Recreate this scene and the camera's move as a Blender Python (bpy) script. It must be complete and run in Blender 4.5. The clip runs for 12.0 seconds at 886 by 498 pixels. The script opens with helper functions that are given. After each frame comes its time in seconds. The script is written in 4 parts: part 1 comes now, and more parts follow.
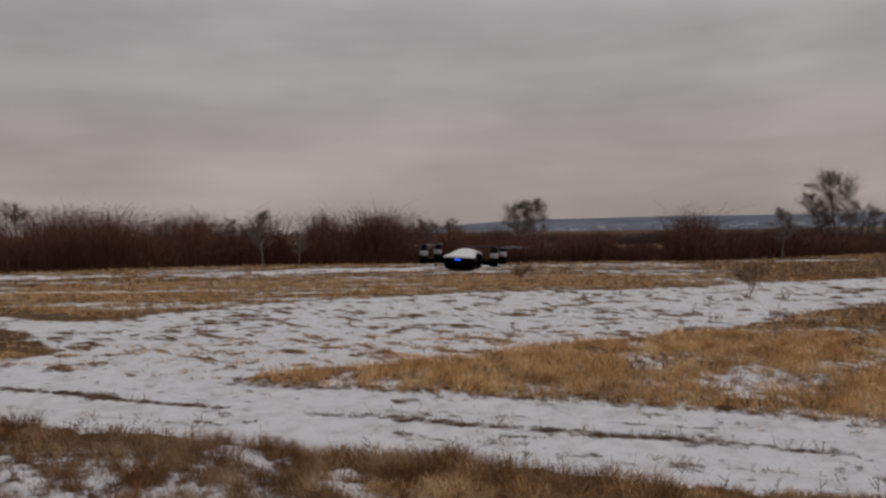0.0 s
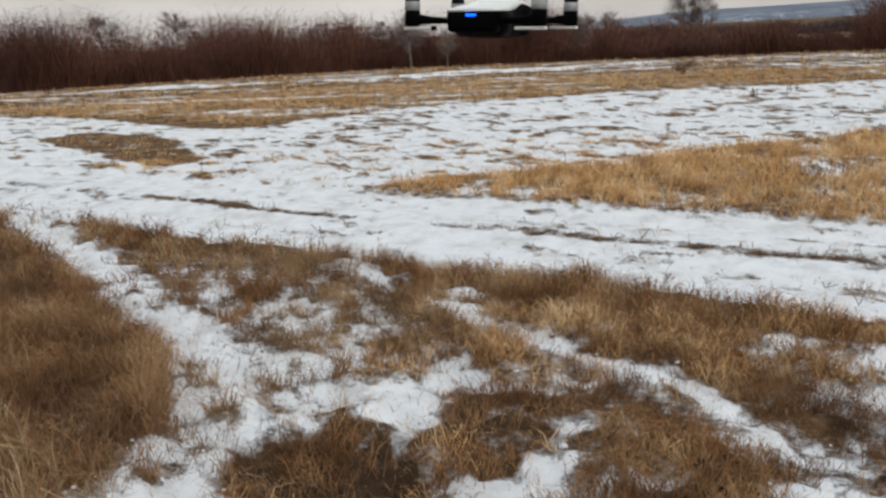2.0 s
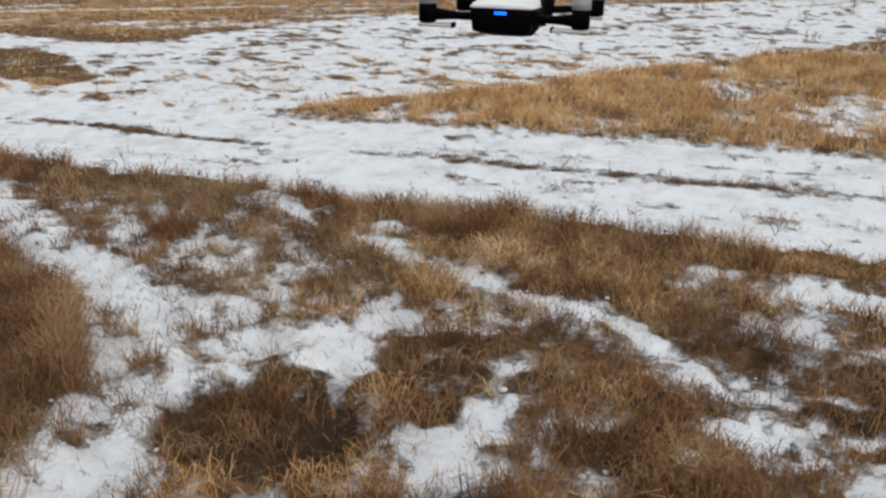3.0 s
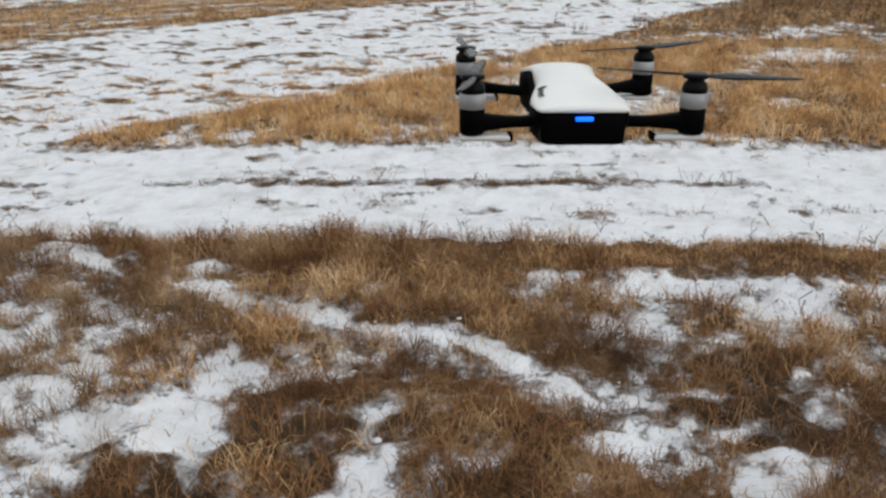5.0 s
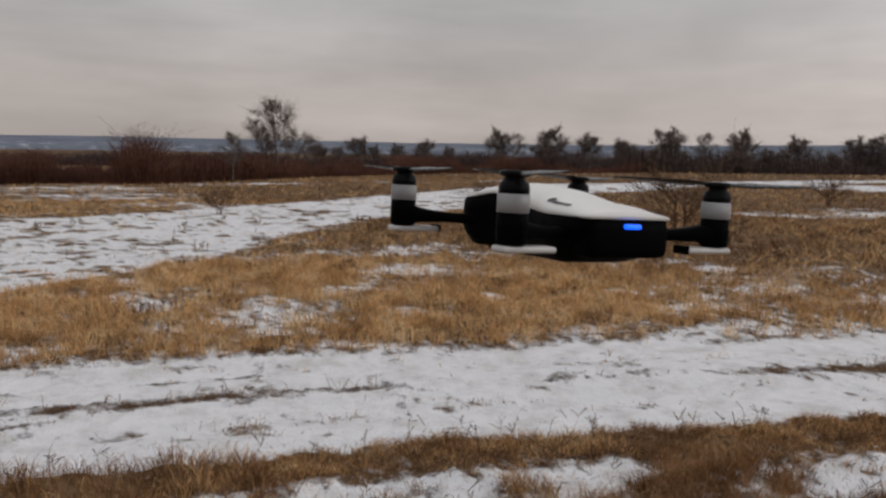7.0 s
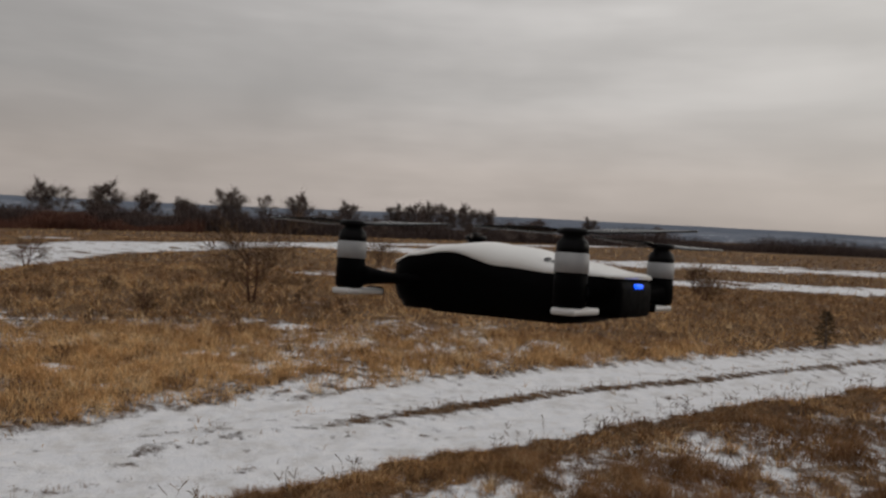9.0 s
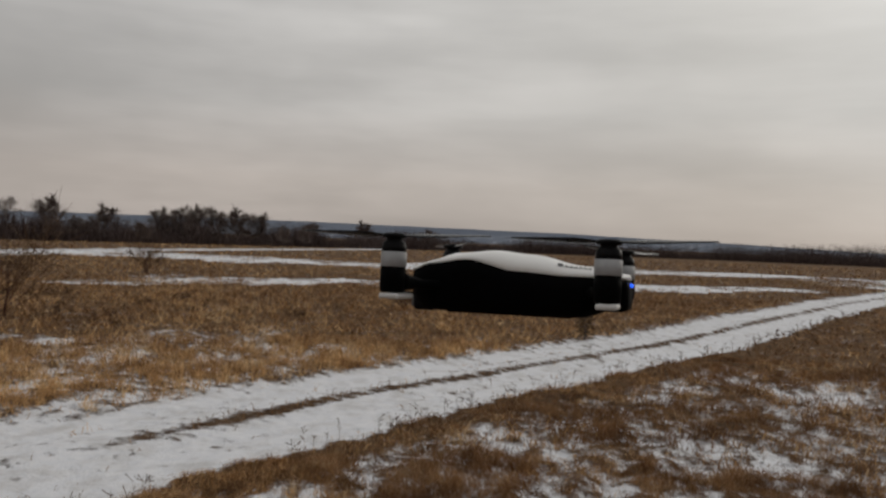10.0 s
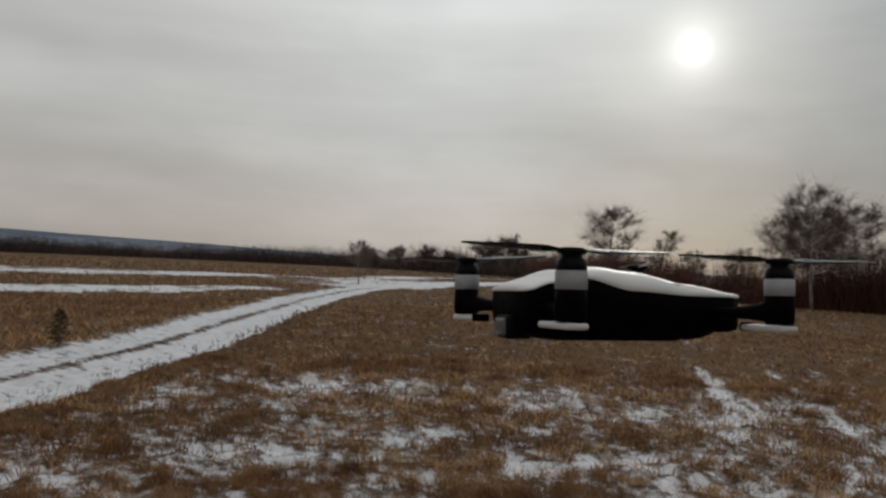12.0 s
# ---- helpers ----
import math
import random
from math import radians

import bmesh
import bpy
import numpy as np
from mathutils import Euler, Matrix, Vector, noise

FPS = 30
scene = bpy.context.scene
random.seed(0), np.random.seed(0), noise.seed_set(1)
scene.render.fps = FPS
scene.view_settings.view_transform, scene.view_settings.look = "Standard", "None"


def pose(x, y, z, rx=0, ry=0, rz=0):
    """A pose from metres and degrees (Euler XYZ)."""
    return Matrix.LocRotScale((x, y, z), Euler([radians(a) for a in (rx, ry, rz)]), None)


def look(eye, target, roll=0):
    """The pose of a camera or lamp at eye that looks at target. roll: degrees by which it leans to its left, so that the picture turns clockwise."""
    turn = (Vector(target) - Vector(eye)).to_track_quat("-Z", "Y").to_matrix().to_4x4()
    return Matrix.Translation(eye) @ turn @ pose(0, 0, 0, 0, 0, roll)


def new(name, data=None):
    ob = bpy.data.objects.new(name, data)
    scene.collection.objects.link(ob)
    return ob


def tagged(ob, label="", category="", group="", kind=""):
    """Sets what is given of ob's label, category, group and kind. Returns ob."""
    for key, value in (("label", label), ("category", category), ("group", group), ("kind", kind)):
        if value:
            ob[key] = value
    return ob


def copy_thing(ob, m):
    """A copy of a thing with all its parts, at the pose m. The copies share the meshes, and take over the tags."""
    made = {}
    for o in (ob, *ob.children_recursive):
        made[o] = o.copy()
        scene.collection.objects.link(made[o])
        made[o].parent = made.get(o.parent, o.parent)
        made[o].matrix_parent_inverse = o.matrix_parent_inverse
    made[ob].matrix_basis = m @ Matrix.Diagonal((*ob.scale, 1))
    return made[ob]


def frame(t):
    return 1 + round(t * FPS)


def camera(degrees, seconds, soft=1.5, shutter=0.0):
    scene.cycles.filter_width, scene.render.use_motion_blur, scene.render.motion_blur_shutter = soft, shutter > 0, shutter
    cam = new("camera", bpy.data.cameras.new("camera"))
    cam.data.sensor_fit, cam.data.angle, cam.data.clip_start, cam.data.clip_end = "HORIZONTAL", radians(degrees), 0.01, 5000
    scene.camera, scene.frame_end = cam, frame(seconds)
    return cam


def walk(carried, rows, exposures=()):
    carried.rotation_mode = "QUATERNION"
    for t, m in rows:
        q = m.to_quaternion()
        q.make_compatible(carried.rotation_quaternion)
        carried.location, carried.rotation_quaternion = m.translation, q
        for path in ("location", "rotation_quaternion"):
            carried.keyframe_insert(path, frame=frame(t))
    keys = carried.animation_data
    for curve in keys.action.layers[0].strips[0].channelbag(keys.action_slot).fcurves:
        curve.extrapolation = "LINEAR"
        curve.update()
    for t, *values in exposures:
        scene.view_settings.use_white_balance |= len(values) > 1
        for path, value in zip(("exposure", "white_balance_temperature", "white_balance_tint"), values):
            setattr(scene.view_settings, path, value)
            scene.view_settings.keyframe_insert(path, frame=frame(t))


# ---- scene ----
# The camera, carried by hand round a hovering quadcopter in a snowy meadow.
cam = camera(57.67, 12.0, soft=2.5)
PATH = [
    (0, (0.100, -0.975, 1.607), (-0.175, 1.005, 1.565), -0.75),
    (0.5, (0.158, -0.821, 1.629), (-0.251, 1.119, 1.366), -1.27),
    (1, (0.137, -0.572, 1.545), (-0.289, 1.342, 1.151), -1.30),
    (1.5, (0.135, -0.358, 1.498), (-0.331, 1.544, 1.092), -1.80),
    (2, (0.160, -0.258, 1.535), (-0.483, 1.565, 1.023), -2.84),
    (2.5, (0.057, -0.213, 1.617), (-0.500, 1.619, 1.039), -1.72),
    (2.7, (0.037, -0.194, 1.604), (-0.438, 1.639, 0.963), -1.58),
    (4.3, (-0.070, -0.028, 1.735), (-0.385, 1.767, 0.912), -1.09),
    (4.5, (-0.103, 0.003, 1.700), (-0.341, 1.814, 0.886), -0.29),
    (5, (-0.198, 0.072, 1.666), (-0.111, 1.929, 0.929), -2.92),
    (5.5, (-0.235, 0.095, 1.627), (0.044, 2.006, 1.108), -2.07),
    (6, (-0.248, 0.138, 1.615), (0.211, 2.058, 1.290), -0.72),
    (6.5, (-0.307, 0.184, 1.605), (0.380, 2.044, 1.344), 0.02),
    (7, (-0.386, 0.241, 1.590), (0.627, 1.950, 1.358), 0.89),
    (7.5, (-0.413, 0.299, 1.576), (0.814, 1.866, 1.379), 1.15),
    (7.7, (-0.419, 0.328, 1.568), (0.891, 1.827, 1.387), 1.57),
    (9.3, (-0.543, 0.461, 1.583), (1.260, 1.325, 1.546), 2.47),
    (9.5, (-0.564, 0.480, 1.584), (1.270, 1.279, 1.550), 2.29),
    (10, (-0.629, 0.558, 1.578), (1.321, 1.003, 1.560), 2.23),
    (10.5, (-0.659, 0.683, 1.580), (1.338, 0.790, 1.560), 2.24),
    (11, (-0.634, 0.798, 1.554), (1.359, 0.630, 1.558), 2.55),
    (11.5, (-0.559, 0.868, 1.574), (1.386, 0.403, 1.591), 2.43),
    (12, (-0.486, 0.924, 1.571), (1.341, 0.109, 1.608), 2.76),
]
EXPOSURES = [(0, -0.28, 6700, 16), (0.5, 0.07, 6500, 12), (1, 0.4, 6300, 6), (1.5, 0.58, 6250, 4), (2.5, 0.68, 6250, 6), (4.5, 0.68, 6250, 6), (5.5, 0.62, 6250, 7), (6.5, 0.22, 6500, 12),
             (7.5, 0.08, 6600, 11), (9.5, -0.15, 6720, 10), (10.5, -0.15, 6620, 8), (11.5, -0.25, 6450, 7), (12, -0.3, 6450, 7)]
walk(cam, [(t, look(e, g, r)) for t, e, g, r in PATH], EXPOSURES)

# ---- world and sun: a thin overcast, the sun veiled and low ----
SUN_HEADING, SUN_HEIGHT = radians(130.8), radians(15.2)
SUN_WAY = Vector((math.sin(SUN_HEADING) * math.cos(SUN_HEIGHT), math.cos(SUN_HEADING) * math.cos(SUN_HEIGHT), math.sin(SUN_HEIGHT)))


class Tree:
    """A small helper to wire shader nodes."""

    def __init__(self, tree):
        self.tree = tree
        self.n, self.l = tree.nodes, tree.links

    def add(self, kind):
        return self.n.new(kind)

    def put(self, socket, value):
        if isinstance(value, bpy.types.NodeSocket):
            self.l.new(value, socket)
        elif isinstance(value, (tuple, list)) and len(value) == 3 and socket.type == "RGBA":
            socket.default_value = (*value, 1)
        else:
            socket.default_value = value

    def math(self, op, a, b=0.0, c=0.0, clamp=False):
        node = self.add("ShaderNodeMath")
        node.operation, node.use_clamp = op, clamp
        for socket, value in zip(node.inputs, (a, b, c)):
            self.put(socket, value)
        return node.outputs[0]

    def mix(self, f, a, b, blend="MIX"):
        node = self.add("ShaderNodeMix")
        node.data_type, node.blend_type = "RGBA", blend
        self.put(node.inputs[0], f), self.put(node.inputs[6], a), self.put(node.inputs[7], b)
        return node.outputs[2]

    def ramp(self, f, stops):
        node = self.add("ShaderNodeValToRGB")
        e = node.color_ramp.elements
        while len(e) < len(stops):
            e.new(0.5)
        for item, (at, colour) in zip(e, stops):
            item.position, item.color = at, (*colour, 1)
        self.put(node.inputs[0], f)
        return node.outputs[0]

    def noise(self, vector, scale, detail=4.0, rough=0.55):
        node = self.add("ShaderNodeTexNoise")
        self.put(node.inputs["Vector"], vector)
        node.inputs["Scale"].default_value = scale
        node.inputs["Detail"].default_value = detail
        node.inputs["Roughness"].default_value = rough
        return node.outputs["Fac"]

    def span(self, f, lo, hi, a=0.0, b=1.0):
        node = self.add("ShaderNodeMapRange")
        node.interpolation_type = "SMOOTHSTEP"
        for socket, value in zip(node.inputs, (f, lo, hi, a, b)):
            self.put(socket, value)
        return node.outputs[0]

    def scaled(self, vector, s):
        node = self.add("ShaderNodeVectorMath")
        node.operation = "MULTIPLY"
        self.put(node.inputs[0], vector)
        node.inputs[1].default_value = s
        return node.outputs[0]

    def layer(self, name):
        node = self.add("ShaderNodeAttribute")
        node.attribute_name = name
        return node.outputs["Fac"]

    def where(self):
        return self.add("ShaderNodeNewGeometry").outputs["Position"]


def make_world():
    world = bpy.data.worlds.new("overcast")
    scene.world = world
    world.use_nodes = True
    t = Tree(world.node_tree)
    back = t.n["Background"]
    way = t.add("ShaderNodeTexCoord").outputs["Generated"]
    sky = t.add("ShaderNodeTexSky")
    sky.sky_type, sky.sun_disc = "NISHITA", False
    sky.sun_elevation, sky.sun_rotation = SUN_HEIGHT, SUN_HEADING
    split = t.add("ShaderNodeSeparateXYZ")
    t.put(split.inputs[0], way)
    up = split.outputs[2]
    veil = t.ramp(up, [(0.0, (0.40, 0.36, 0.345)), (0.07, (0.415, 0.375, 0.355)), (0.16, (0.405, 0.393, 0.388)), (0.34, (0.475, 0.472, 0.475)), (0.5, (0.53, 0.53, 0.535)), (1.0, (0.60, 0.60, 0.61))])
    # long flat cloud bands and softer billows
    bands = t.noise(t.scaled(way, (1.3, 1.3, 9.0)), 1.6, 5.0, 0.5)
    billow = t.noise(t.scaled(way, (2.2, 2.2, 5.0)), 1.1, 4.0, 0.55)
    shade = t.math("MULTIPLY", t.span(bands, 0.3, 0.72, 0.87, 1.12), t.span(billow, 0.3, 0.7, 0.89, 1.11))
    cloud = t.mix(1.0, veil, t.mix(1.0, (0, 0, 0), shade, "ADD"), "MULTIPLY")
    bank = t.add("ShaderNodeVectorMath")
    bank.operation = "DOT_PRODUCT"
    t.put(bank.inputs[0], way)
    bank.inputs[1].default_value = (math.sin(radians(152)), math.cos(radians(152)), 0.1)
    dim = t.math("SUBTRACT", 1.0, t.math("MULTIPLY", t.span(bank.outputs["Value"], 0.78, 0.99), 0.36))
    cloud = t.mix(1.0, cloud, t.mix(1.0, (0, 0, 0), dim, "ADD"), "MULTIPLY")
    cloud = t.mix(t.span(bank.outputs["Value"], 0.55, 0.95), cloud, t.mix(1.0, cloud, (0.92, 0.985, 1.07), "MULTIPLY"))
    # a lighter reach of cloud away over the far ridge
    pale = t.add("ShaderNodeVectorMath")
    pale.operation = "DOT_PRODUCT"
    t.put(pale.inputs[0], way)
    pale.inputs[1].default_value = (math.sin(radians(58)) * 0.95, math.cos(radians(58)) * 0.95, 0.31)
    lift = t.math("ADD", 1.0, t.math("MULTIPLY", t.span(pale.outputs["Value"], 0.86, 0.99), 0.2))
    cloud = t.mix(1.0, cloud, t.mix(1.0, (0, 0, 0), lift, "ADD"), "MULTIPLY")
    # the veiled sun brightens the cloud round it
    dot = t.add("ShaderNodeVectorMath")
    dot.operation = "DOT_PRODUCT"
    t.put(dot.inputs[0], way)
    dot.inputs[1].default_value = SUN_WAY
    near = t.math("MAXIMUM", dot.outputs["Value"], 0.0)
    wide = t.math("MULTIPLY", t.math("MULTIPLY", t.math("POWER", near, 2.5), t.span(up, 0.0, 0.32, 0.15, 0.44)), t.math("POWER", dim, 2.0))
    close = t.math("MULTIPLY", t.math("ADD", t.math("POWER", near, 160.0), t.math("MULTIPLY", t.math("POWER", near, 24.0), 0.35)), 0.15)
    disc = t.math("MULTIPLY", t.math("ADD", t.math("MULTIPLY", t.math("POWER", near, 15000.0), 1.8), t.math("MULTIPLY", t.math("POWER", near, 1400.0), 0.5)), 1.0)
    glow = t.math("ADD", t.math("ADD", wide, t.math("MULTIPLY", close, t.span(billow, 0.35, 0.6, 0.5, 1.2))), disc)
    lit = t.mix(1.0, cloud, t.mix(1.0, t.mix(1.0, (0, 0, 0), glow, "ADD"), (1.0, 0.975, 0.91), "MULTIPLY"), "ADD")
    final = t.mix(0.04, lit, t.mix(1.0, sky.outputs[0], (0.10, 0.10, 0.10), "MULTIPLY"))
    t.put(back.inputs[0], final)
    back.inputs[1].default_value = 1.0


make_world()
sun = new("sun", bpy.data.lights.new("sun", "SUN"))
sun.data.energy, sun.data.angle, sun.data.color = 0.35, radians(14), (1.0, 0.93, 0.84)
sun.matrix_world = look((0, 0, 30), Vector((0, 0, 30)) - SUN_WAY)


# ---- materials ----
def material(name, rough=0.8, metal=0.0):
    mat = bpy.data.materials.new(name)
    mat.use_nodes = True
    t = Tree(mat.node_tree)
    b = t.n["Principled BSDF"]
    b.inputs["Roughness"].default_value, b.inputs["Metallic"].default_value = rough, metal
    return mat, t, b


def bump(t, b, height, strength, distance):
    node = t.add("ShaderNodeBump")
    node.inputs["Strength"].default_value, node.inputs["Distance"].default_value = strength, distance
    t.put(node.inputs["Height"], height)
    t.put(b.inputs["Normal"], node.outputs[0])


def ground_material():
    mat, t, b = material("snowy_meadow_soil", 0.9)
    p = t.where()
    cover, bare = t.layer("snow"), t.layer("soil")
    fine = t.noise(p, 9.0, 6.0, 0.65)
    grain = t.noise(p, 46.0, 4.0, 0.6)
    coarse = t.noise(p, 1.3, 5.0, 0.6)
    edge = t.math("ADD", cover, t.math("ADD", t.math("MULTIPLY", t.math("SUBTRACT", fine, 0.5), 0.85), t.math("MULTIPLY", t.math("SUBTRACT", grain, 0.5), 0.5)))
    wisps = t.noise(p, 14.0, 4.0, 0.6)
    dusting = t.math("MULTIPLY", t.span(edge, 0.2, 0.52), t.span(wisps, 0.36, 0.64, 0.06, 0.7))
    mask = t.math("MAXIMUM", t.span(edge, 0.42, 0.63), dusting)
    # dark plant litter, its low stops deepened to paint the shade between blades
    litter = t.ramp(t.math("ADD", t.math("MULTIPLY", fine, 0.6), t.math("MULTIPLY", grain, 0.4)),
                    [(0.28, (0.026, 0.015, 0.009)), (0.46, (0.105, 0.060, 0.030)), (0.62, (0.23, 0.142, 0.073)), (0.8, (0.33, 0.22, 0.12))])
    tone = t.mix(t.span(coarse, 0.35, 0.65), litter, t.mix(1.0, litter, (0.78, 0.70, 0.62), "MULTIPLY"))
    earth = t.ramp(fine, [(0.3, (0.014, 0.009, 0.006)), (0.7, (0.055, 0.034, 0.021))])
    floor_colour = t.mix(t.math("MULTIPLY", bare, 0.85), tone, earth)
    snow = t.mix(t.span(fine, 0.35, 0.7), (0.75, 0.755, 0.785), (0.835, 0.83, 0.845))
    worn = t.mix(t.math("MULTIPLY", t.span(t.noise(p, 3.1, 6.0, 0.7), 0.44, 0.70), 0.62), snow, (0.50, 0.475, 0.45))
    t.put(b.inputs["Base Color"], t.mix(mask, floor_colour, worn))
    b.inputs["Specular IOR Level"].default_value = 0.12
    t.put(b.inputs["Roughness"], t.span(mask, 0.0, 1.0, 0.95, 0.75))
    h = t.math("ADD", t.math("MULTIPLY", mask, 0.6), t.math("ADD", t.math("MULTIPLY", fine, 0.8), t.math("MULTIPLY", grain, 0.4)))
    bump(t, b, h, 0.75, 0.04)
    return mat


def blade_material(name, stops, fade):
    mat, t, b = material(name, 0.75)
    rnd = t.add("ShaderNodeNewGeometry")
    p = rnd.outputs["Position"]
    patch = t.noise(p, 2.6, 4.0, 0.6)
    f = t.math("ADD", t.math("MULTIPLY", rnd.outputs["Random Per Island"], 0.26), t.math("MULTIPLY", t.span(patch, 0.33, 0.67), 0.74))
    col = t.ramp(f, stops)
    t.put(b.inputs["Base Color"], t.mix(t.math("MULTIPLY", t.span(t.noise(p, 0.23, 3.0), 0.4, 0.65), fade), col, (0.17, 0.095, 0.05)))
    b.inputs["Specular IOR Level"].default_value = 0.1
    return mat


def wood_material(name, stops, scale):
    mat, t, b = material(name, 0.9)
    geo = t.add("ShaderNodeNewGeometry")
    p = geo.outputs["Position"]
    f = t.math("ADD", t.math("MULTIPLY", t.noise(p, scale, 5.0, 0.6), 0.7), t.math("MULTIPLY", geo.outputs["Random Per Island"], 0.3))
    t.put(b.inputs["Base Color"], t.ramp(f, stops))
    return mat


def plastic_material(name, colour, rough, scale=220.0, vary=0.12, metal=0.0, shine=0.5, relief=0.06):
    mat, t, b = material(name, rough, metal)
    co = t.add("ShaderNodeTexCoord").outputs["Object"]
    n = t.noise(co, scale, 4.0, 0.6)
    wear = t.noise(co, scale * 0.12, 3.0)
    dark = tuple(c * (1 - vary) for c in colour)
    t.put(b.inputs["Base Color"], t.mix(t.span(wear, 0.35, 0.65), colour, dark))
    t.put(b.inputs["Roughness"], t.span(n, 0.3, 0.7, max(rough - 0.08, 0.05), rough + 0.08))
    b.inputs["Specular IOR Level"].default_value = shine
    bump(t, b, n, relief, 0.0004)
    return mat


def hill_material():
    mat, t, b = material("haze_tinted_hillside", 1.0)
    p = t.where()
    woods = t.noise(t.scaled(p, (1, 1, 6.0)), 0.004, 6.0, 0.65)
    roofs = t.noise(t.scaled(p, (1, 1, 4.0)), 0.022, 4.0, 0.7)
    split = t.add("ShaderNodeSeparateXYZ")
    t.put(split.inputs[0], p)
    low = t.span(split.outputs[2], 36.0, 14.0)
    # the distance haze is painted into the woods and clearings as blue-grey
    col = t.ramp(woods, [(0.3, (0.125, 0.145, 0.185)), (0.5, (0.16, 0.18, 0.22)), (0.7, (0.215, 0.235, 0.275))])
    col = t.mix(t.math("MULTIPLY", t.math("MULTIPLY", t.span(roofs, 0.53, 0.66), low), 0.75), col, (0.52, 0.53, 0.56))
    t.put(b.inputs["Base Color"], col)
    b.inputs["Specular IOR Level"].default_value = 0.0
    return mat


def snow_material():
    mat, t, b = material("fresh_snow", 0.8)
    p = t.where()
    n = t.noise(p, 30.0, 5.0, 0.6)
    t.put(b.inputs["Base Color"], t.mix(t.span(n, 0.35, 0.7), (0.62, 0.62, 0.64), (0.82, 0.815, 0.825)))
    b.inputs["Specular IOR Level"].default_value = 0.12
    bump(t, b, n, 0.6, 0.01)
    return mat


M_SNOW = snow_material()
M_GROUND = ground_material()
STRAW = [(0.0, (0.27, 0.155, 0.072)), (0.3, (0.55, 0.315, 0.138)), (0.6, (0.76, 0.47, 0.215)), (0.85, (0.83, 0.60, 0.34)), (1.0, (0.82, 0.67, 0.47))]
M_GRASS = blade_material("golden_dry_grass", STRAW, 0.12)
M_RUST = blade_material("russet_dry_grass", [(0.0, (0.075, 0.036, 0.016)), (0.35, (0.19, 0.09, 0.038)), (0.7, (0.325, 0.172, 0.077)), (1.0, (0.47, 0.30, 0.155))], 0.3)
M_PALE = blade_material("pale_straw_grass", [(0.0, (0.17, 0.10, 0.052)), (0.4, (0.32, 0.21, 0.115)), (0.75, (0.46, 0.325, 0.195)), (1.0, (0.58, 0.45, 0.31))], 0.15)
M_WEED = blade_material("dry_weed_stalk", [(0.0, (0.07, 0.042, 0.028)), (0.5, (0.14, 0.085, 0.05)), (1.0, (0.25, 0.16, 0.09))], 0.2)
M_THICKET = wood_material("russet_bare_twigs", [(0.22, (0.030, 0.011, 0.008)), (0.45, (0.080, 0.027, 0.015)), (0.62, (0.135, 0.05, 0.029)), (0.82, (0.20, 0.105, 0.06))], 0.22)
M_FARWOOD = wood_material("dark_grey_brown_woods", [(0.2, (0.026, 0.016, 0.014)), (0.5, (0.056, 0.035, 0.031)), (0.8, (0.10, 0.068, 0.061))], 0.2)
M_TWIG = wood_material("grey_brown_twigs", [(0.2, (0.075, 0.053, 0.046)), (0.5, (0.132, 0.096, 0.083)), (0.8, (0.195, 0.152, 0.134))], 1.5)
M_BARK = wood_material("dark_bark", [(0.2, (0.06, 0.045, 0.04)), (0.8, (0.17, 0.14, 0.125))], 3.0)
M_BIRCH = wood_material("pale_birch_bark", [(0.25, (0.07, 0.055, 0.05)), (0.48, (0.21, 0.18, 0.165)), (0.8, (0.36, 0.33, 0.31))], 2.2)
M_FIR = wood_material("dull_fir_needles", [(0.2, (0.04, 0.026, 0.012)), (0.8, (0.12, 0.075, 0.035))], 9.0)
M_HILL = hill_material()
M_WHITE = plastic_material("white_gloss_shell", (0.80, 0.79, 0.77), 0.36, 300.0, 0.03, relief=0.004)
M_BLACK = plastic_material("matt_black_plastic", (0.002, 0.002, 0.0022), 0.6, shine=0.02)
M_SATIN = plastic_material("satin_black_plastic", (0.004, 0.004, 0.0045), 0.4, shine=0.08)
M_SILVER = plastic_material("brushed_silver_metal", (0.34, 0.342, 0.348), 0.55, 500.0, 0.15, 0.3)
M_FOOT = plastic_material("pale_grey_plastic", (0.62, 0.61, 0.60), 0.45)
M_BLADE = plastic_material("black_propeller_plastic", (0.008, 0.008, 0.009), 0.3, shine=0.3)
M_MARK = plastic_material("black_print", (0.02, 0.02, 0.022), 0.5)
M_LENS = plastic_material("dark_lens_glass", (0.10, 0.10, 0.105), 0.08, 100.0, 0.0)
M_LED, _t, _b = material("blue_status_light", 0.3)
_b.inputs["Base Color"].default_value = (0.01, 0.08, 0.8, 1)
_b.inputs["Emission Color"].default_value = (0.004, 0.10, 1.0, 1)
_b.inputs["Emission Strength"].default_value = 1.6


# ---- building helpers ----
def link_mesh(name, verts, faces, mat, smooth=False):
    """A mesh object from arrays: verts (n, 3); faces an (m, k) index array."""
    me = bpy.data.meshes.new(name)
    verts, faces = np.asarray(verts, np.float32), np.asarray(faces, np.int32)
    m, k = faces.shape
    me.vertices.add(len(verts))
    me.vertices.foreach_set("co", verts.ravel())
    me.loops.add(m * k)
    me.loops.foreach_set("vertex_index", faces.ravel())
    me.polygons.add(m)
    me.polygons.foreach_set("loop_start", np.arange(0, m * k, k, dtype=np.int32))
    me.polygons.foreach_set("loop_total", np.full(m, k, np.int32))
    me.polygons.foreach_set("use_smooth", np.full(m, smooth))
    me.update(calc_edges=True)
    me.materials.append(mat)
    return new(name, me)


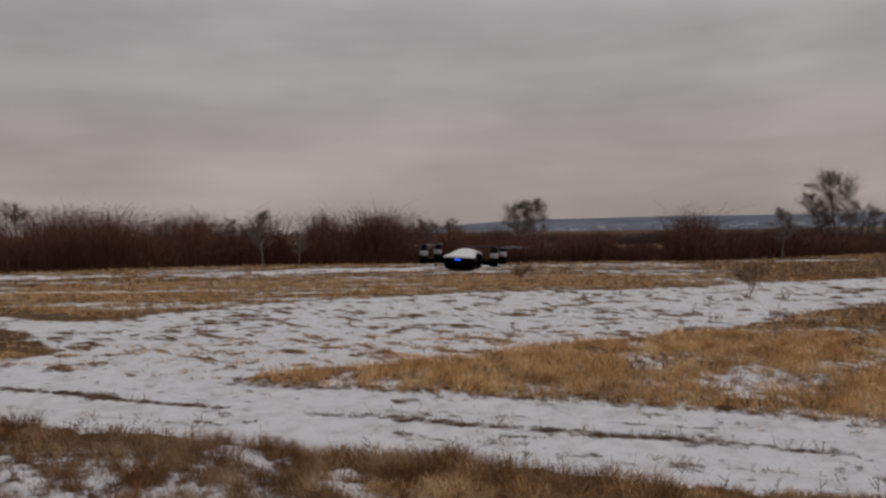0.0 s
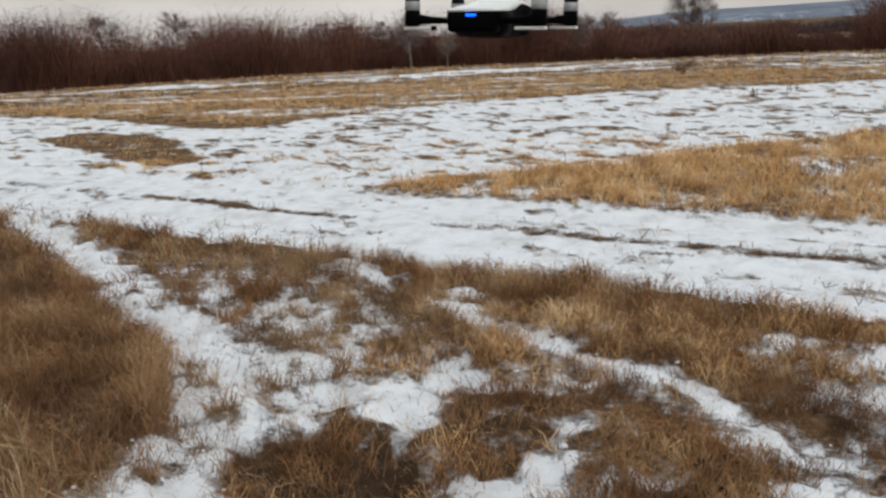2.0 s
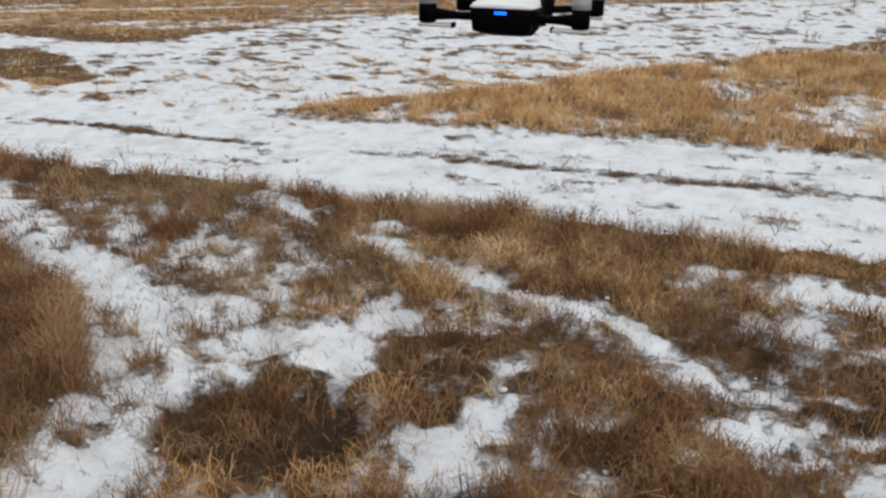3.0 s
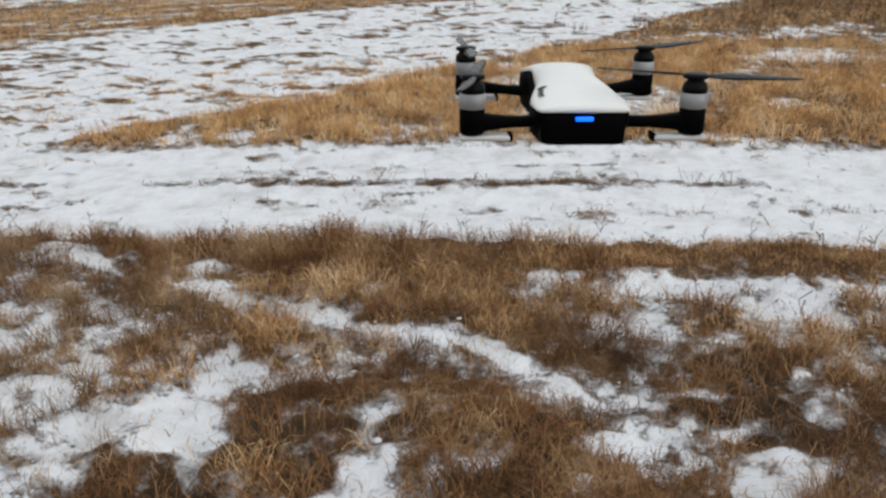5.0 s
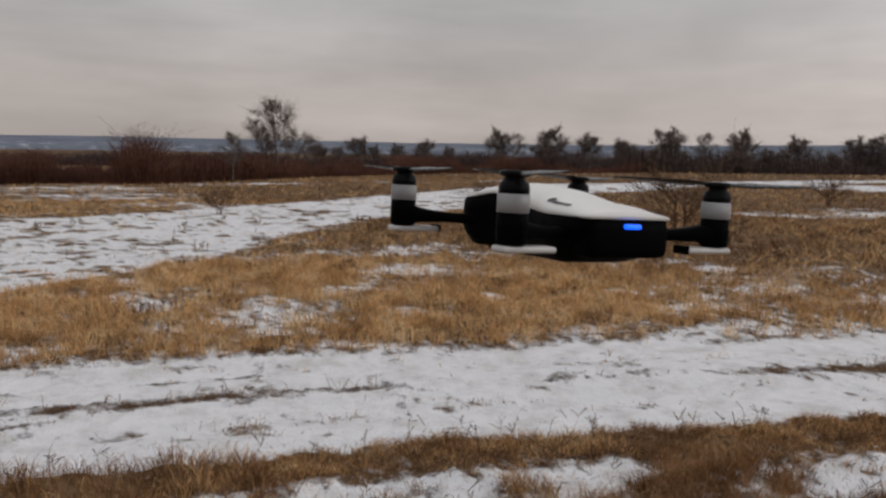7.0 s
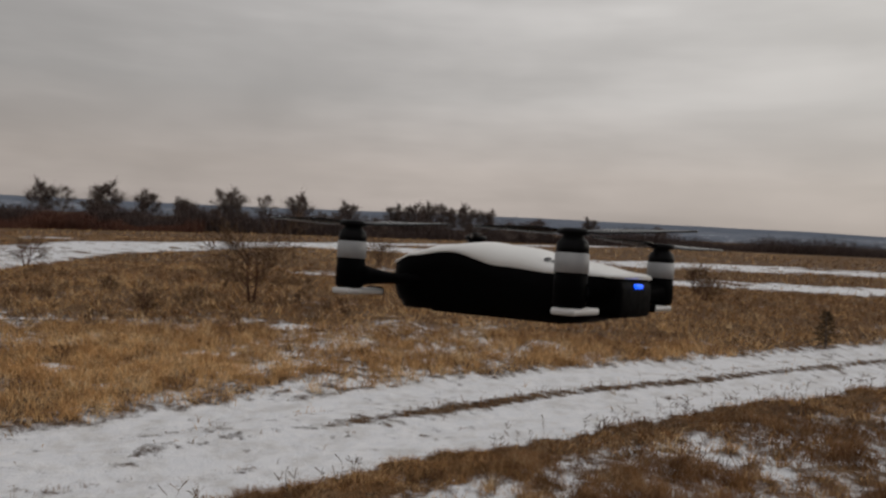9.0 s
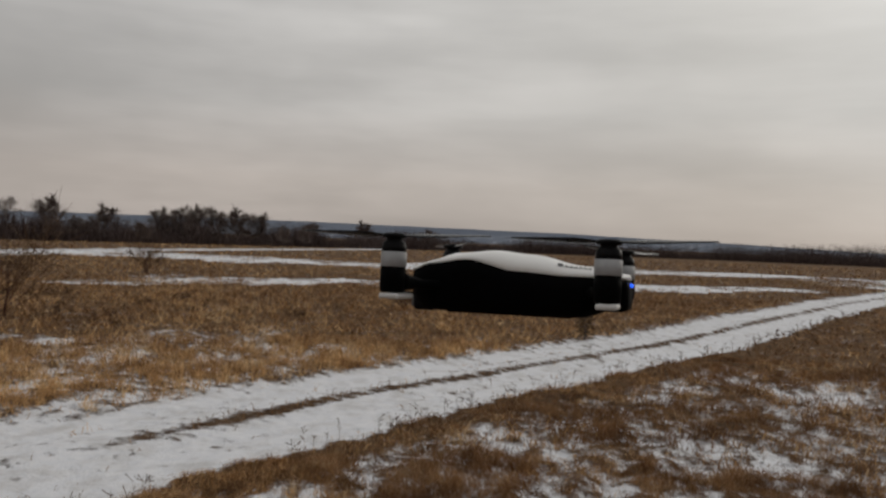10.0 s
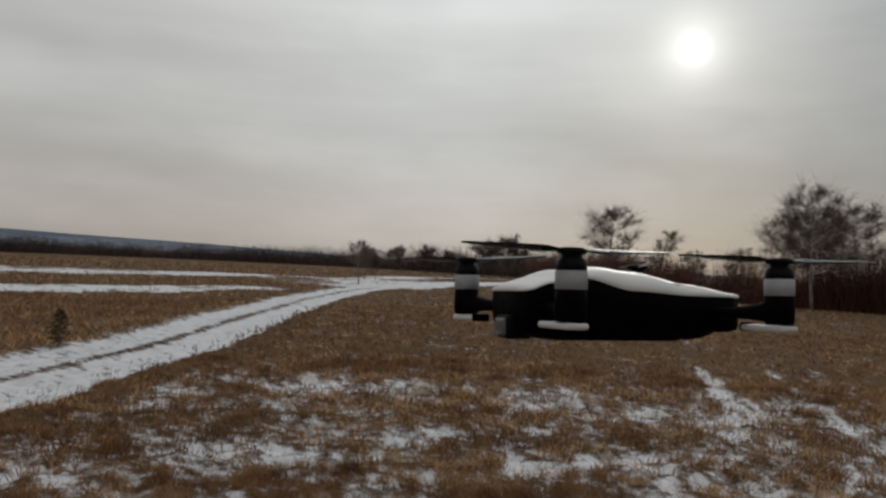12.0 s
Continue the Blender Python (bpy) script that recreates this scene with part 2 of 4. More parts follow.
def part(name, bm, mat, parent, label="", smooth=True):
    """Links a bmesh as one mesh object under a thing or a part."""
    me = bpy.data.meshes.new(name)
    bm.normal_update()
    bm.to_mesh(me)
    bm.free()
    me.materials.append(mat)
    for f in me.polygons:
        f.use_smooth = smooth
    ob = new(name, me)
    ob.parent = parent
    return tagged(ob, label)


def lattice(ix, iy, seed):
    h = (ix.astype(np.int64) * 374761393 + iy.astype(np.int64) * 668265263 + seed * 1442695041) & 0xFFFFFFFF
    h = ((h ^ (h >> 13)) * 1274126177) & 0xFFFFFFFF
    return ((h ^ (h >> 16)) & 0xFFFF) / 65535.0


def value_noise(x, y, seed):
    ix, iy = np.floor(x), np.floor(y)
    fx, fy = x - ix, y - iy
    fx, fy = fx * fx * (3 - 2 * fx), fy * fy * (3 - 2 * fy)
    a, b = lattice(ix, iy, seed), lattice(ix + 1, iy, seed)
    c, d = lattice(ix, iy + 1, seed), lattice(ix + 1, iy + 1, seed)
    return (a * (1 - fx) + b * fx) * (1 - fy) + (c * (1 - fx) + d * fx) * fy


def fbm(x, y, seed, octaves=4):
    total, amp, out = 0.0, 1.0, 0.0
    for o in range(octaves):
        out = out + amp * value_noise(x * 2 ** o, y * 2 ** o, seed + o)
        total += amp
        amp *= 0.55
    return out / total


def smooth(a, lo, hi):
    s = np.clip((a - lo) / (hi - lo), 0, 1)
    return s * s * (3 - 2 * s)


def line_distance(x, y, line):
    """Distance from the points to a polyline."""
    best = np.full(x.shape, 1e9)
    for (ax, ay), (bx, by) in zip(line, line[1:]):
        dx, dy = bx - ax, by - ay
        s = np.clip(((x - ax) * dx + (y - ay) * dy) / (dx * dx + dy * dy), 0, 1)
        best = np.minimum(best, np.hypot(x - ax - s * dx, y - ay - s * dy))
    return best


# ---- the plan of the meadow ----
ROAD = [(-60, 17), (-14, 9.0), (-7, 7.3), (-3.8, 6.5), (-1, 5.9), (1.2, 5.45), (4.1, 4.55), (7, 3.35), (10.7, 1.45), (14.3, -0.4), (20, -2.7), (30, -7.0), (40, -12), (50, -18.5), (62, -30), (90, -70)]
FIELD_LOW = [(-60, 15), (-6, 6.9), (-3.3, 7.5), (-2.3, 8.1), (-1.2, 9.1), (0.2, 10.1), (2.8, 12.2), (5.4, 15.6), (8.1, 17.8), (13, 20.9), (20.7, 26.5), (36, 32), (60, 36)]
FIELD_TOP = [(-60, 22), (-12.5, 15.6), (-8.6, 13.6), (-6.4, 17), (-3.3, 19.8), (1.9, 21.2), (10.5, 26.2), (27, 38), (60, 41)]
STRIPS = [([(-60, 20), (-30, 26.5), (-20, 28.6), (-12, 31.2), (-3, 34.6)], 1.7), ([(-2, 36), (12, 40), (30, 43)], 0.5),
          ([(24, 33), (39, 37), (60, 40)], 2.2), ([(20.5, 15.6), (24, 13.7), (28, 9.5), (31, 5.5), (34, 0), (38, -6)], 2.3),
          ([(46, 30), (47, 15), (57, 4), (60, -4), (61, -10), (57, -16), (48, -17)], 6.5), ([(56, -18), (78, -30), (90, -45)], 3.0)]
FOOT_TRACK = [(-2.3, 4.72), (-1.7, 4.27), (-1.2, 3.93), (-0.83, 3.64), (-0.52, 3.47), (-0.2, 3.3), (0.12, 3.05), (0.35, 2.78), (0.53, 2.57), (0.74, 2.25)]
# snow patches on the near side: x, y, half width, half depth, cover
PATCHES = [(0.52, 2.36, 0.2, 0.1, 0.9), (-0.38, 2.32, 0.1, 0.12, 0.9), (0.86, 2.06, 0.14, 0.12, 0.9), (-1.11, 2.62, 0.2, 0.14, 0.95), (-1.77, 2.95, 0.3, 0.25, 0.9), (1.2, 3.62, 0.5, 0.2, 0.8), (1.75, 3.2, 0.3, 0.14, 0.75), (-1.32, 4.32, 0.2, 0.1, 0.7),
           (-2.12, 2.66, 0.42, 0.56, 0.8), (-1.75, 3.24, 0.30, 0.34, 0.66), (-1.21, 2.73, 0.34, 0.2, 0.78), (-0.42, 2.12, 0.32, 0.3, 0.78), (-1.67, 2.0, 0.12, 0.18, 0.7), (0.95, 2.15, 0.2, 0.16, 0.72),
           (0.31, 2.11, 0.08, 0.07, 0.7), (0.95, 3.78, 0.7, 0.32, 0.8), (2.0, 3.3, 0.85, 0.42, 0.82), (1.5, 3.35, 1.4, 0.6, 0.52), (-1.75, 2.75, 0.85, 0.65, 0.62), (-2.6, 4.0, 0.6, 0.4, 0.52), (-2.9, 4.4, 0.9, 0.45, 0.46), (-2.1, 3.7, 0.9, 0.5, 0.44), (3.6, 2.5, 0.7, 0.3, 0.76), (-0.56, 3.0, 0.16, 0.09, 0.64), (-2.76, 3.5, 0.28, 0.34, 0.74), (-2.65, 4.15, 0.42, 0.16, 0.56), (1.6, 3.05, 0.4, 0.14, 0.58)]
NORTH_PATCHES = [(4.9, 10.0, 0.6, 0.9), (2.34, 8.24, 0.42, 0.6), (4.74, 7.74, 0.22, 0.3), (9.0, 8.2, 0.5, 0.5), (1.21, 8.77, 0.32, 0.5), (7.7, 9.1, 0.35, 0.45), (6.3, 7.3, 0.3, 0.3), (3.4, 7.3, 0.25, 0.25)]
# dark torn soil on the near side: x, y, half width, half depth
SOIL = [(0.63, 2.56, 0.2, 0.06), (0.95, 2.5, 0.28, 0.12), (1.1, 2.34, 0.25, 0.1), (-0.59, 2.3, 0.12, 0.1), (-0.28, 3.5, 0.22, 0.08), (-0.69, 4.05, 0.3, 0.12), (-0.73, 2.83, 0.16, 0.06), (1.05, 2.8, 0.3, 0.1)]
# bare brown tufts beyond the track: line, half width
TUFTS = [([(-17, 17.0), (-12, 15.4), (-8.8, 14.0)], 0.7), ([(-11.5, 12.1), (-9, 10.6), (-7.2, 9.3)], 0.45)]
LEFT_TRACK = [(-9, 8.0), (-6.7, 6.0), (-4.6, 4.65), (-3.5, 3.85), (-2.5, 3.2), (-2.0, 2.75), (-1.75, 2.25), (-1.6, 1.6)]
SIDE_TRACK = [(10.5, -9.0), (7.2, -6.5), (5.9, -5.45), (5.1, -4.5), (4.5, -3.6), (4.0, -2.8)]


def meadow(x, y):
    """Snow cover 0..1, bare earth 0..1, grass height and ground height at the points."""
    rx, ry = zip(*ROAD)
    axis = np.interp(x, rx, ry)
    slope = np.interp(x, [(a + b) / 2 for a, b in zip(rx, rx[1:])], [(d - c) / (b - a) for a, b, c, d in zip(rx, rx[1:], ry, ry[1:])])
    wob = (fbm(x * 0.9, y * 0.9, 3) - 0.5) * 0.5
    s = (y - axis) / np.sqrt(1 + slope * slope)
    r = np.hypot(x, y)
    big = fbm(x * 0.35, y * 0.35, 11, 5)
    mid = fbm(x * 1.6, y * 1.6, 21, 5)
    small = fbm(x * 5.0, y * 5.0, 31, 3)
    streak = fbm(x * 2.3 - y * 0.7, y * 4.6 + x * 1.2, 41, 5)
    rough = (mid - 0.5) * 0.9 + (small - 0.5) * 0.8 + (fbm(x * 13.0, y * 13.0, 101, 2) - 0.5) * 0.5
    bands = fbm(x * 0.28 + y * 0.1, y * 0.95 - x * 0.1, 131, 5)
    # south side
    south = 0.24 + (big - 0.5) * 0.6
    open_side = smooth(x + wob * 2.4 + (big - 0.5) * 2.0, 1.9, 3.2)
    south = south * (1 - open_side) + (0.49 + (big - 0.5) * 0.45 + (mid - 0.5) * 0.3) * (1 - 0.8 * smooth(r + (big - 0.5) * 5, 9.5, 12.5)) * open_side
    verge = smooth(s, -1.95, -1.55) * smooth(-s, 1.2, 1.35)
    south = south * (1 - verge) + 0.02 * verge
    thick = np.hypot((x - 0.55 - (3.3 - y) * 0.75) / 0.55, (y - 3.4) / 0.7)
    south = south * smooth(thick, 0.8, 1.2) + 0.02 * (1 - smooth(thick, 0.8, 1.2))
    for px, py, w, h, c in PATCHES:
        south = np.maximum(south, c * (1 - smooth(np.hypot((x - px) / w, (y - py) / h) + rough * 0.9, 0.65, 1.15)))
    strip = smooth(s + wob * 0.3, -1.78, -1.58) * smooth(-s, 1.1, 1.28) * smooth(x, 0.1, 0.7)
    south = south * (1 - 0.92 * strip)
    d = line_distance(x, y, FOOT_TRACK)
    south = np.maximum(south, 0.84 * (1 - smooth(d + rough * 0.55, 0.03, 0.25)))
    left = np.interp(x, *zip(*[(-9, 8.0), (-6.7, 6.0), (-4.6, 4.65), (-3.5, 3.85), (-2.5, 3.2), (-2.0, 2.75), (-1.75, 2.2), (-1.6, 1.6)])) - y
    d = line_distance(x, y, LEFT_TRACK)
    bank = smooth(left, 0.25, 0.5) * (x < -1.6)
    south = south * (1 - bank) + 0.03 * bank
    south = np.maximum(south, 0.86 * (1 - smooth(d + rough * 0.55, 0.06, 0.40)))
    d = line_distance(x, y, SIDE_TRACK)
    d2 = line_distance(x, y, [(a - 0.7, b - 0.85) for a, b in SIDE_TRACK[:5]])
    south = np.maximum(south, 0.76 * (1 - smooth(np.minimum(d, d2 + 0.06) + wob * 1.1 + (small - 0.5) * 0.4, 0.02, 0.25)))
    pit = 1 - smooth(np.hypot((x + 1.18) / 0.42, (y - 2.1) / 0.34) + wob * 0.6, 0.75, 1.05)
    south = south * (1 - pit)
    torn_soil = 0 * x
    for px, py, w, h in SOIL:
        torn_soil = np.maximum(torn_soil, 1 - smooth(np.hypot((x - px) / w, (y - py) / h) + rough * 0.9, 0.6, 1.2))
    south = south * (1 - 0.9 * torn_soil)
    torn = smooth(fbm(x * 6.5 + y * 2.0, y * 7.5, 151, 4), 0.50, 0.66)
    south = south - 0.22 * torn * smooth(south, 0.4, 0.6) * (r < 9)
    fleck = smooth(fbm(x * 4.2 - y, y * 6.0, 161, 4), 0.56, 0.68) * (r < 9) * (1 - verge) * (1 - bank)
    south = south + 0.30 * fleck * smooth(0.45 - south, 0.0, 0.2)
    hollow = smooth(fbm(x * 4.4, y * 4.4, 141, 3), 0.50, 0.64) * smooth(-s, 1.5, 1.7) * smooth(0.5 - south, 0, 0.2) * (r < 9)
    # the track
    worn = smooth(x, 3.0, 6.0)
    rut = np.exp(-((s + 0.02 + wob * 0.25) / (0.055 + 0.03 * worn)) ** 2) + 0.45 * np.exp(-((np.abs(s + 0.05 + wob * 0.2) - 0.5) / 0.05) ** 2) * smooth(small, 0.45, 0.6)
    flecks = smooth(fbm(x * 2.4, s * 9.0, 181, 4), 0.54, 0.70)
    broken = 0.35 + 0.65 * smooth(fbm(x * 0.55, x * 0.0, 191, 2), 0.38, 0.58)
    lane = 0.84 - 0.20 * flecks - 0.75 * rut * np.maximum(broken, smooth(x, 4, 7)) * np.maximum(smooth(mid, 0.25, 0.48), 0.8 * worn) - 0.12 * smooth(-np.abs(s + 0.05), -0.34, -0.08) * smooth(streak, 0.5, 0.66) - 0.16 * smooth(streak, 0.6, 0.75)
    # north side
    low, top = np.interp(x, *zip(*FIELD_LOW)), np.interp(x, *zip(*FIELD_TOP))
    inside = np.minimum(y - low, top - y) + wob * 1.5
    north = (0.25 + (bands - 0.5) * 1.5) * (1 - 0.85 * smooth(r + (big - 0.5) * 6, 11, 15) * smooth(x, 5, 9))
    fringe = 1 - smooth(s + wob, 0.9, 1.7)
    north = np.maximum(north, 0.50 * fringe)
    field = 0.79 - 0.55 * smooth(streak, 0.53, 0.72)
    k = smooth(inside, -0.3, 0.5)
    north = north * (1 - k) + field * k
    for px, py, w, h in NORTH_PATCHES:
        north = np.maximum(north, 0.72 * (1 - smooth(np.hypot((x - px) / w, (y - py) / h) + rough * 0.8, 0.6, 1.15)))
    scatter = smooth(fbm(x * 0.9, y * 0.9, 171, 4), 0.57, 0.68) * (1 - k) * smooth(r, 5, 7) * (1 - smooth(r, 11, 15))
    north = np.maximum(north, 0.60 * scatter)
    for line, width in TUFTS:
        bald = 1 - smooth(line_distance(x, y, line) + wob * 1.5 + (big - 0.5) * 2.0 * width, width * 0.7, width * 1.15)
        north = north * (1 - bald) + 0.04 * bald
    gaps = 0.5 + 0.5 * smooth(fbm(x * 0.22 + 3.0, y * 0.22, 211, 4), 0.36, 0.56)
    for line, width in STRIPS:
        d = line_distance(x, y, line)
        north = np.maximum(north, (0.84 - 0.3 * smooth(bands, 0.5, 0.7)) * gaps * (1 - smooth(d + wob * 3 + (big - .5) * 4.0, width * 0.7, width * 1.2)))
    k = smooth(s + wob * 0.45 + (small - 0.5) * 0.25, 0.80, 1.0)
    cover = lane * (1 - k) + north * k
    k = smooth(-s + wob * 0.25, 1.16, 1.32)
    cover = cover * (1 - k) + south * k
    far_lane = smooth(r, 42, 52) * (np.abs(s) < 3)
    cover = np.maximum(cover, 0.8 * far_lane)
    finer = fbm(x * 13.0, y * 13.0, 101, 2)
    on_lane = smooth(1.08 - np.abs(s + 0.12), -0.1, 0.1)
    cover = cover + (mid - 0.5) * np.where(on_lane > 0.5, 0.2, 0.65) + (small - 0.5) * np.where(on_lane > 0.5, 0.32, 0.75) + (finer - 0.5) * np.where(on_lane > 0.5, 0.3, 0.8)
    cover = np.clip(cover, 0, 1)
    cover = np.where(r > 60, cover * (1 - smooth(r, 120, 200)) + 0.12 * smooth(r, 120, 200), cover)
    # heights
    tall = 0.08 + 0.08 * big
    tall = np.where((s > 1) & (inside < 0), 0.10 + 0.10 * mid, tall)
    tall = tall + 0.03 * verge + 0.08 * bank - 0.03 * on_lane
    tall = np.where((x > 0.8) & (s > -1.8) & (s < -1), 0.065, tall)
    tall = np.where((x > 2.6) & (s < -1.8), 0.075 + 0.07 * mid, tall)
    tall = np.where(inside > 0, 0.035 + 0.03 * mid, tall)
    tall = tall * (1 - 0.55 * smooth(cover, 0.35, 0.75))
    z = -0.13 * (mid - 0.5) - 0.10 * (small - 0.5)
    z = z * (1 - 0.75 * on_lane) - 0.035 * on_lane
    z = np.where(s > 0, z * 0.6, z)
    z = z - 0.028 * np.exp(-((np.abs(s) - 0.52) / 0.22) ** 2)
    z = z - 0.06 * pit + 0.05 * bank
    z = np.where(r > 30, z * np.clip(1 - (r - 30) / 60, 0.2, 1), z)
    return cover, np.maximum(np.maximum(np.maximum(pit, 0.9 * torn_soil), 0.8 * hollow), 0.55 * rut * on_lane), tall, z, s


# ---- ground: one sheet out to the horizon ----
def build_ground():
    turn = np.unique(np.round(np.radians(np.concatenate([np.arange(-56, 166, 0.4), np.arange(166, 304.1, 1.2)])), 6))[:-1]
    ring = 0.35 * 1.0165 ** np.arange(580)
    ring = np.r_[0.0005, ring[ring < 4700]]
    rr, aa = np.meshgrid(ring, turn, indexing="ij")
    x, y = rr * np.sin(aa), rr * np.cos(aa)
    cover, soil, _, z, _ = meadow(x.ravel(), y.ravel())
    n, m = rr.shape
    verts = np.c_[x.ravel(), y.ravel(), z]
    i, j = np.meshgrid(np.arange(n - 1), np.arange(m), indexing="ij")
    k = (j + 1) % m
    faces = np.stack([i * m + j, i * m + k, (i + 1) * m + k, (i + 1) * m + j], -1).reshape(-1, 4)[:, ::-1]
    ob = link_mesh("ground", verts, faces, M_GROUND, True)
    for name, value in (("snow", cover), ("soil", soil)):
        ob.data.attributes.new(name, "FLOAT", "POINT").data.foreach_set("value", value.astype(np.float32))
    tagged(ob, "flat winter meadow with patchy snow over brown grass and soil", "ground", kind="structure")


build_ground()


# ---- grass ----
RNG = np.random.default_rng(7)


def blades(name, x, y, z, height, width, lean, mat, joints):
    """Dry blades, each a bent ribbon (joints) or a single spike."""
    n = len(x)
    face, fall = RNG.uniform(0, 6.283, n), RNG.uniform(0, 6.283, n)
    ux, uy = np.cos(face) * width / 2, np.sin(face) * width / 2
    lx, ly = np.cos(fall) * lean * height, np.sin(fall) * lean * height
    root = np.stack([x, y, z - 0.01], -1)
    side = np.stack([ux, uy, np.zeros(n)], -1)
    tip = root + np.stack([lx, ly, height * np.sqrt(np.maximum(1 - 0.72 * lean ** 2, 0.06))], -1)
    if joints:
        knee = root + np.stack([lx * 0.32, ly * 0.32, height * 0.6], -1)
        v = np.stack([root - side, root + side, knee + side * 0.8, knee - side * 0.8, tip], 1).reshape(-1, 3)
        b = np.arange(n)[:, None] * 5
        f = np.concatenate([b + [0, 1, 2], b + [0, 2, 3], b + [3, 2, 4]], 1).reshape(-1, 3)
    else:
        v = np.stack([root - side, root + side, tip], 1).reshape(-1, 3)
        f = np.arange(n * 3).reshape(-1, 3)
    return link_mesh(name, v, f, mat)


def sow(r0, r1, count, a0=-54, a1=163):
    r = np.sqrt(RNG.uniform(r0 * r0, r1 * r1, count))
    a = np.radians(RNG.uniform(a0, a1, count))
    return r * np.sin(a), r * np.cos(a)


def build_grass():
    zones = [(1.2, 5.5, 560000, 0.0034, True, 0.9), (5.5, 12, 420000, 0.0066, True, 1.0), (12, 28, 330000, 0.018, False, 1.0), (28, 60, 170000, 0.045, False, 1.0), (60, 130, 60000, 0.12, False, 1.5)]
    zones = [(*zone, -54, 163) for zone in zones] + [(0.2, 9, 90000, 0.009, True, 1.0, 163, 306), (0.2, 1.2, 9000, 0.005, True, 0.8, -54, 163)]
    for r0, r1, count, width, joints, grow, a0, a1 in zones:
        x, y = sow(r0, r1, count, a0, a1)
        cover, soil, tall, z, s = meadow(x, y)
        clump = fbm(x * 3.2, y * 3.2, 77, 3)
        chance = smooth(0.62 - cover, -0.12, 0.34) * (0.25 + 0.75 * smooth(clump, 0.32, 0.6)) * (1 - 0.62 * soil) * np.where(np.abs(s + 0.1) < 1.05, 0.2, 1.0)
        chance = np.maximum(chance, 0.05 * (np.abs(s) > 1.0))
        keep = RNG.uniform(0, 1, count) < chance
        x, y, z, tall, clump, s, soil = x[keep], y[keep], z[keep], tall[keep], clump[keep], s[keep], soil[keep]
        height = tall * grow * RNG.uniform(0.4, 1.4, len(x)) * (0.55 + 0.9 * clump)
        far = np.hypot(x, y)
        dull = RNG.uniform(0, 1, len(x)) < np.maximum(0.85 * smooth(far, 9.5, 13) * smooth(fbm(x * 0.5, y * 0.5, 95), 0.28, 0.6) * smooth(x, 3.5, 8), np.maximum(0.9 * smooth(far, 15, 21) * smooth(x, 9, 14) * smooth(-y, -16, -8), 0.2 * smooth(x, 5, 9)))
        left = np.interp(x, *zip(*LEFT_TRACK)) - y
        pale = RNG.uniform(0, 1, len(x)) < np.where((s < -1.0) & (x < -0.9), np.where(left > 0.2, 0.30, 0.62), 0.16) * smooth(fbm(x * 1.1, y * 1.1, 201), 0.3, 0.62) * (soil < 0.3)
        tone = ((s > 0.4) & ~dull) | (RNG.uniform(0, 1, len(x)) < np.where(x > 0.3, 0.45, 0.68) * smooth(fbm(x * 1.4, y * 1.4, 91), 0.42, 0.68) * (x > -1.5) * (soil < 0.3))
        for pick, mat, label in ((pale & ~dull, M_PALE, "pale bleached straw grass poking through thin snow"), (tone & ~(pale & ~dull), M_GRASS, "dry golden winter grass poking through thin snow"), (~tone & ~(pale & ~dull), M_RUST, "matted russet-brown winter grass poking through thin snow")):
            n = int(pick.sum())
            lean = RNG.uniform(0.35, 1.5, n) if joints else RNG.uniform(0.5, 1.25, n)
            ob = blades("dry_grass", x[pick], y[pick], z[pick], height[pick], width * RNG.uniform(0.5, 1.2, n), lean, mat, joints)
            tagged(ob, label, "grass", kind="stuff")


build_grass()


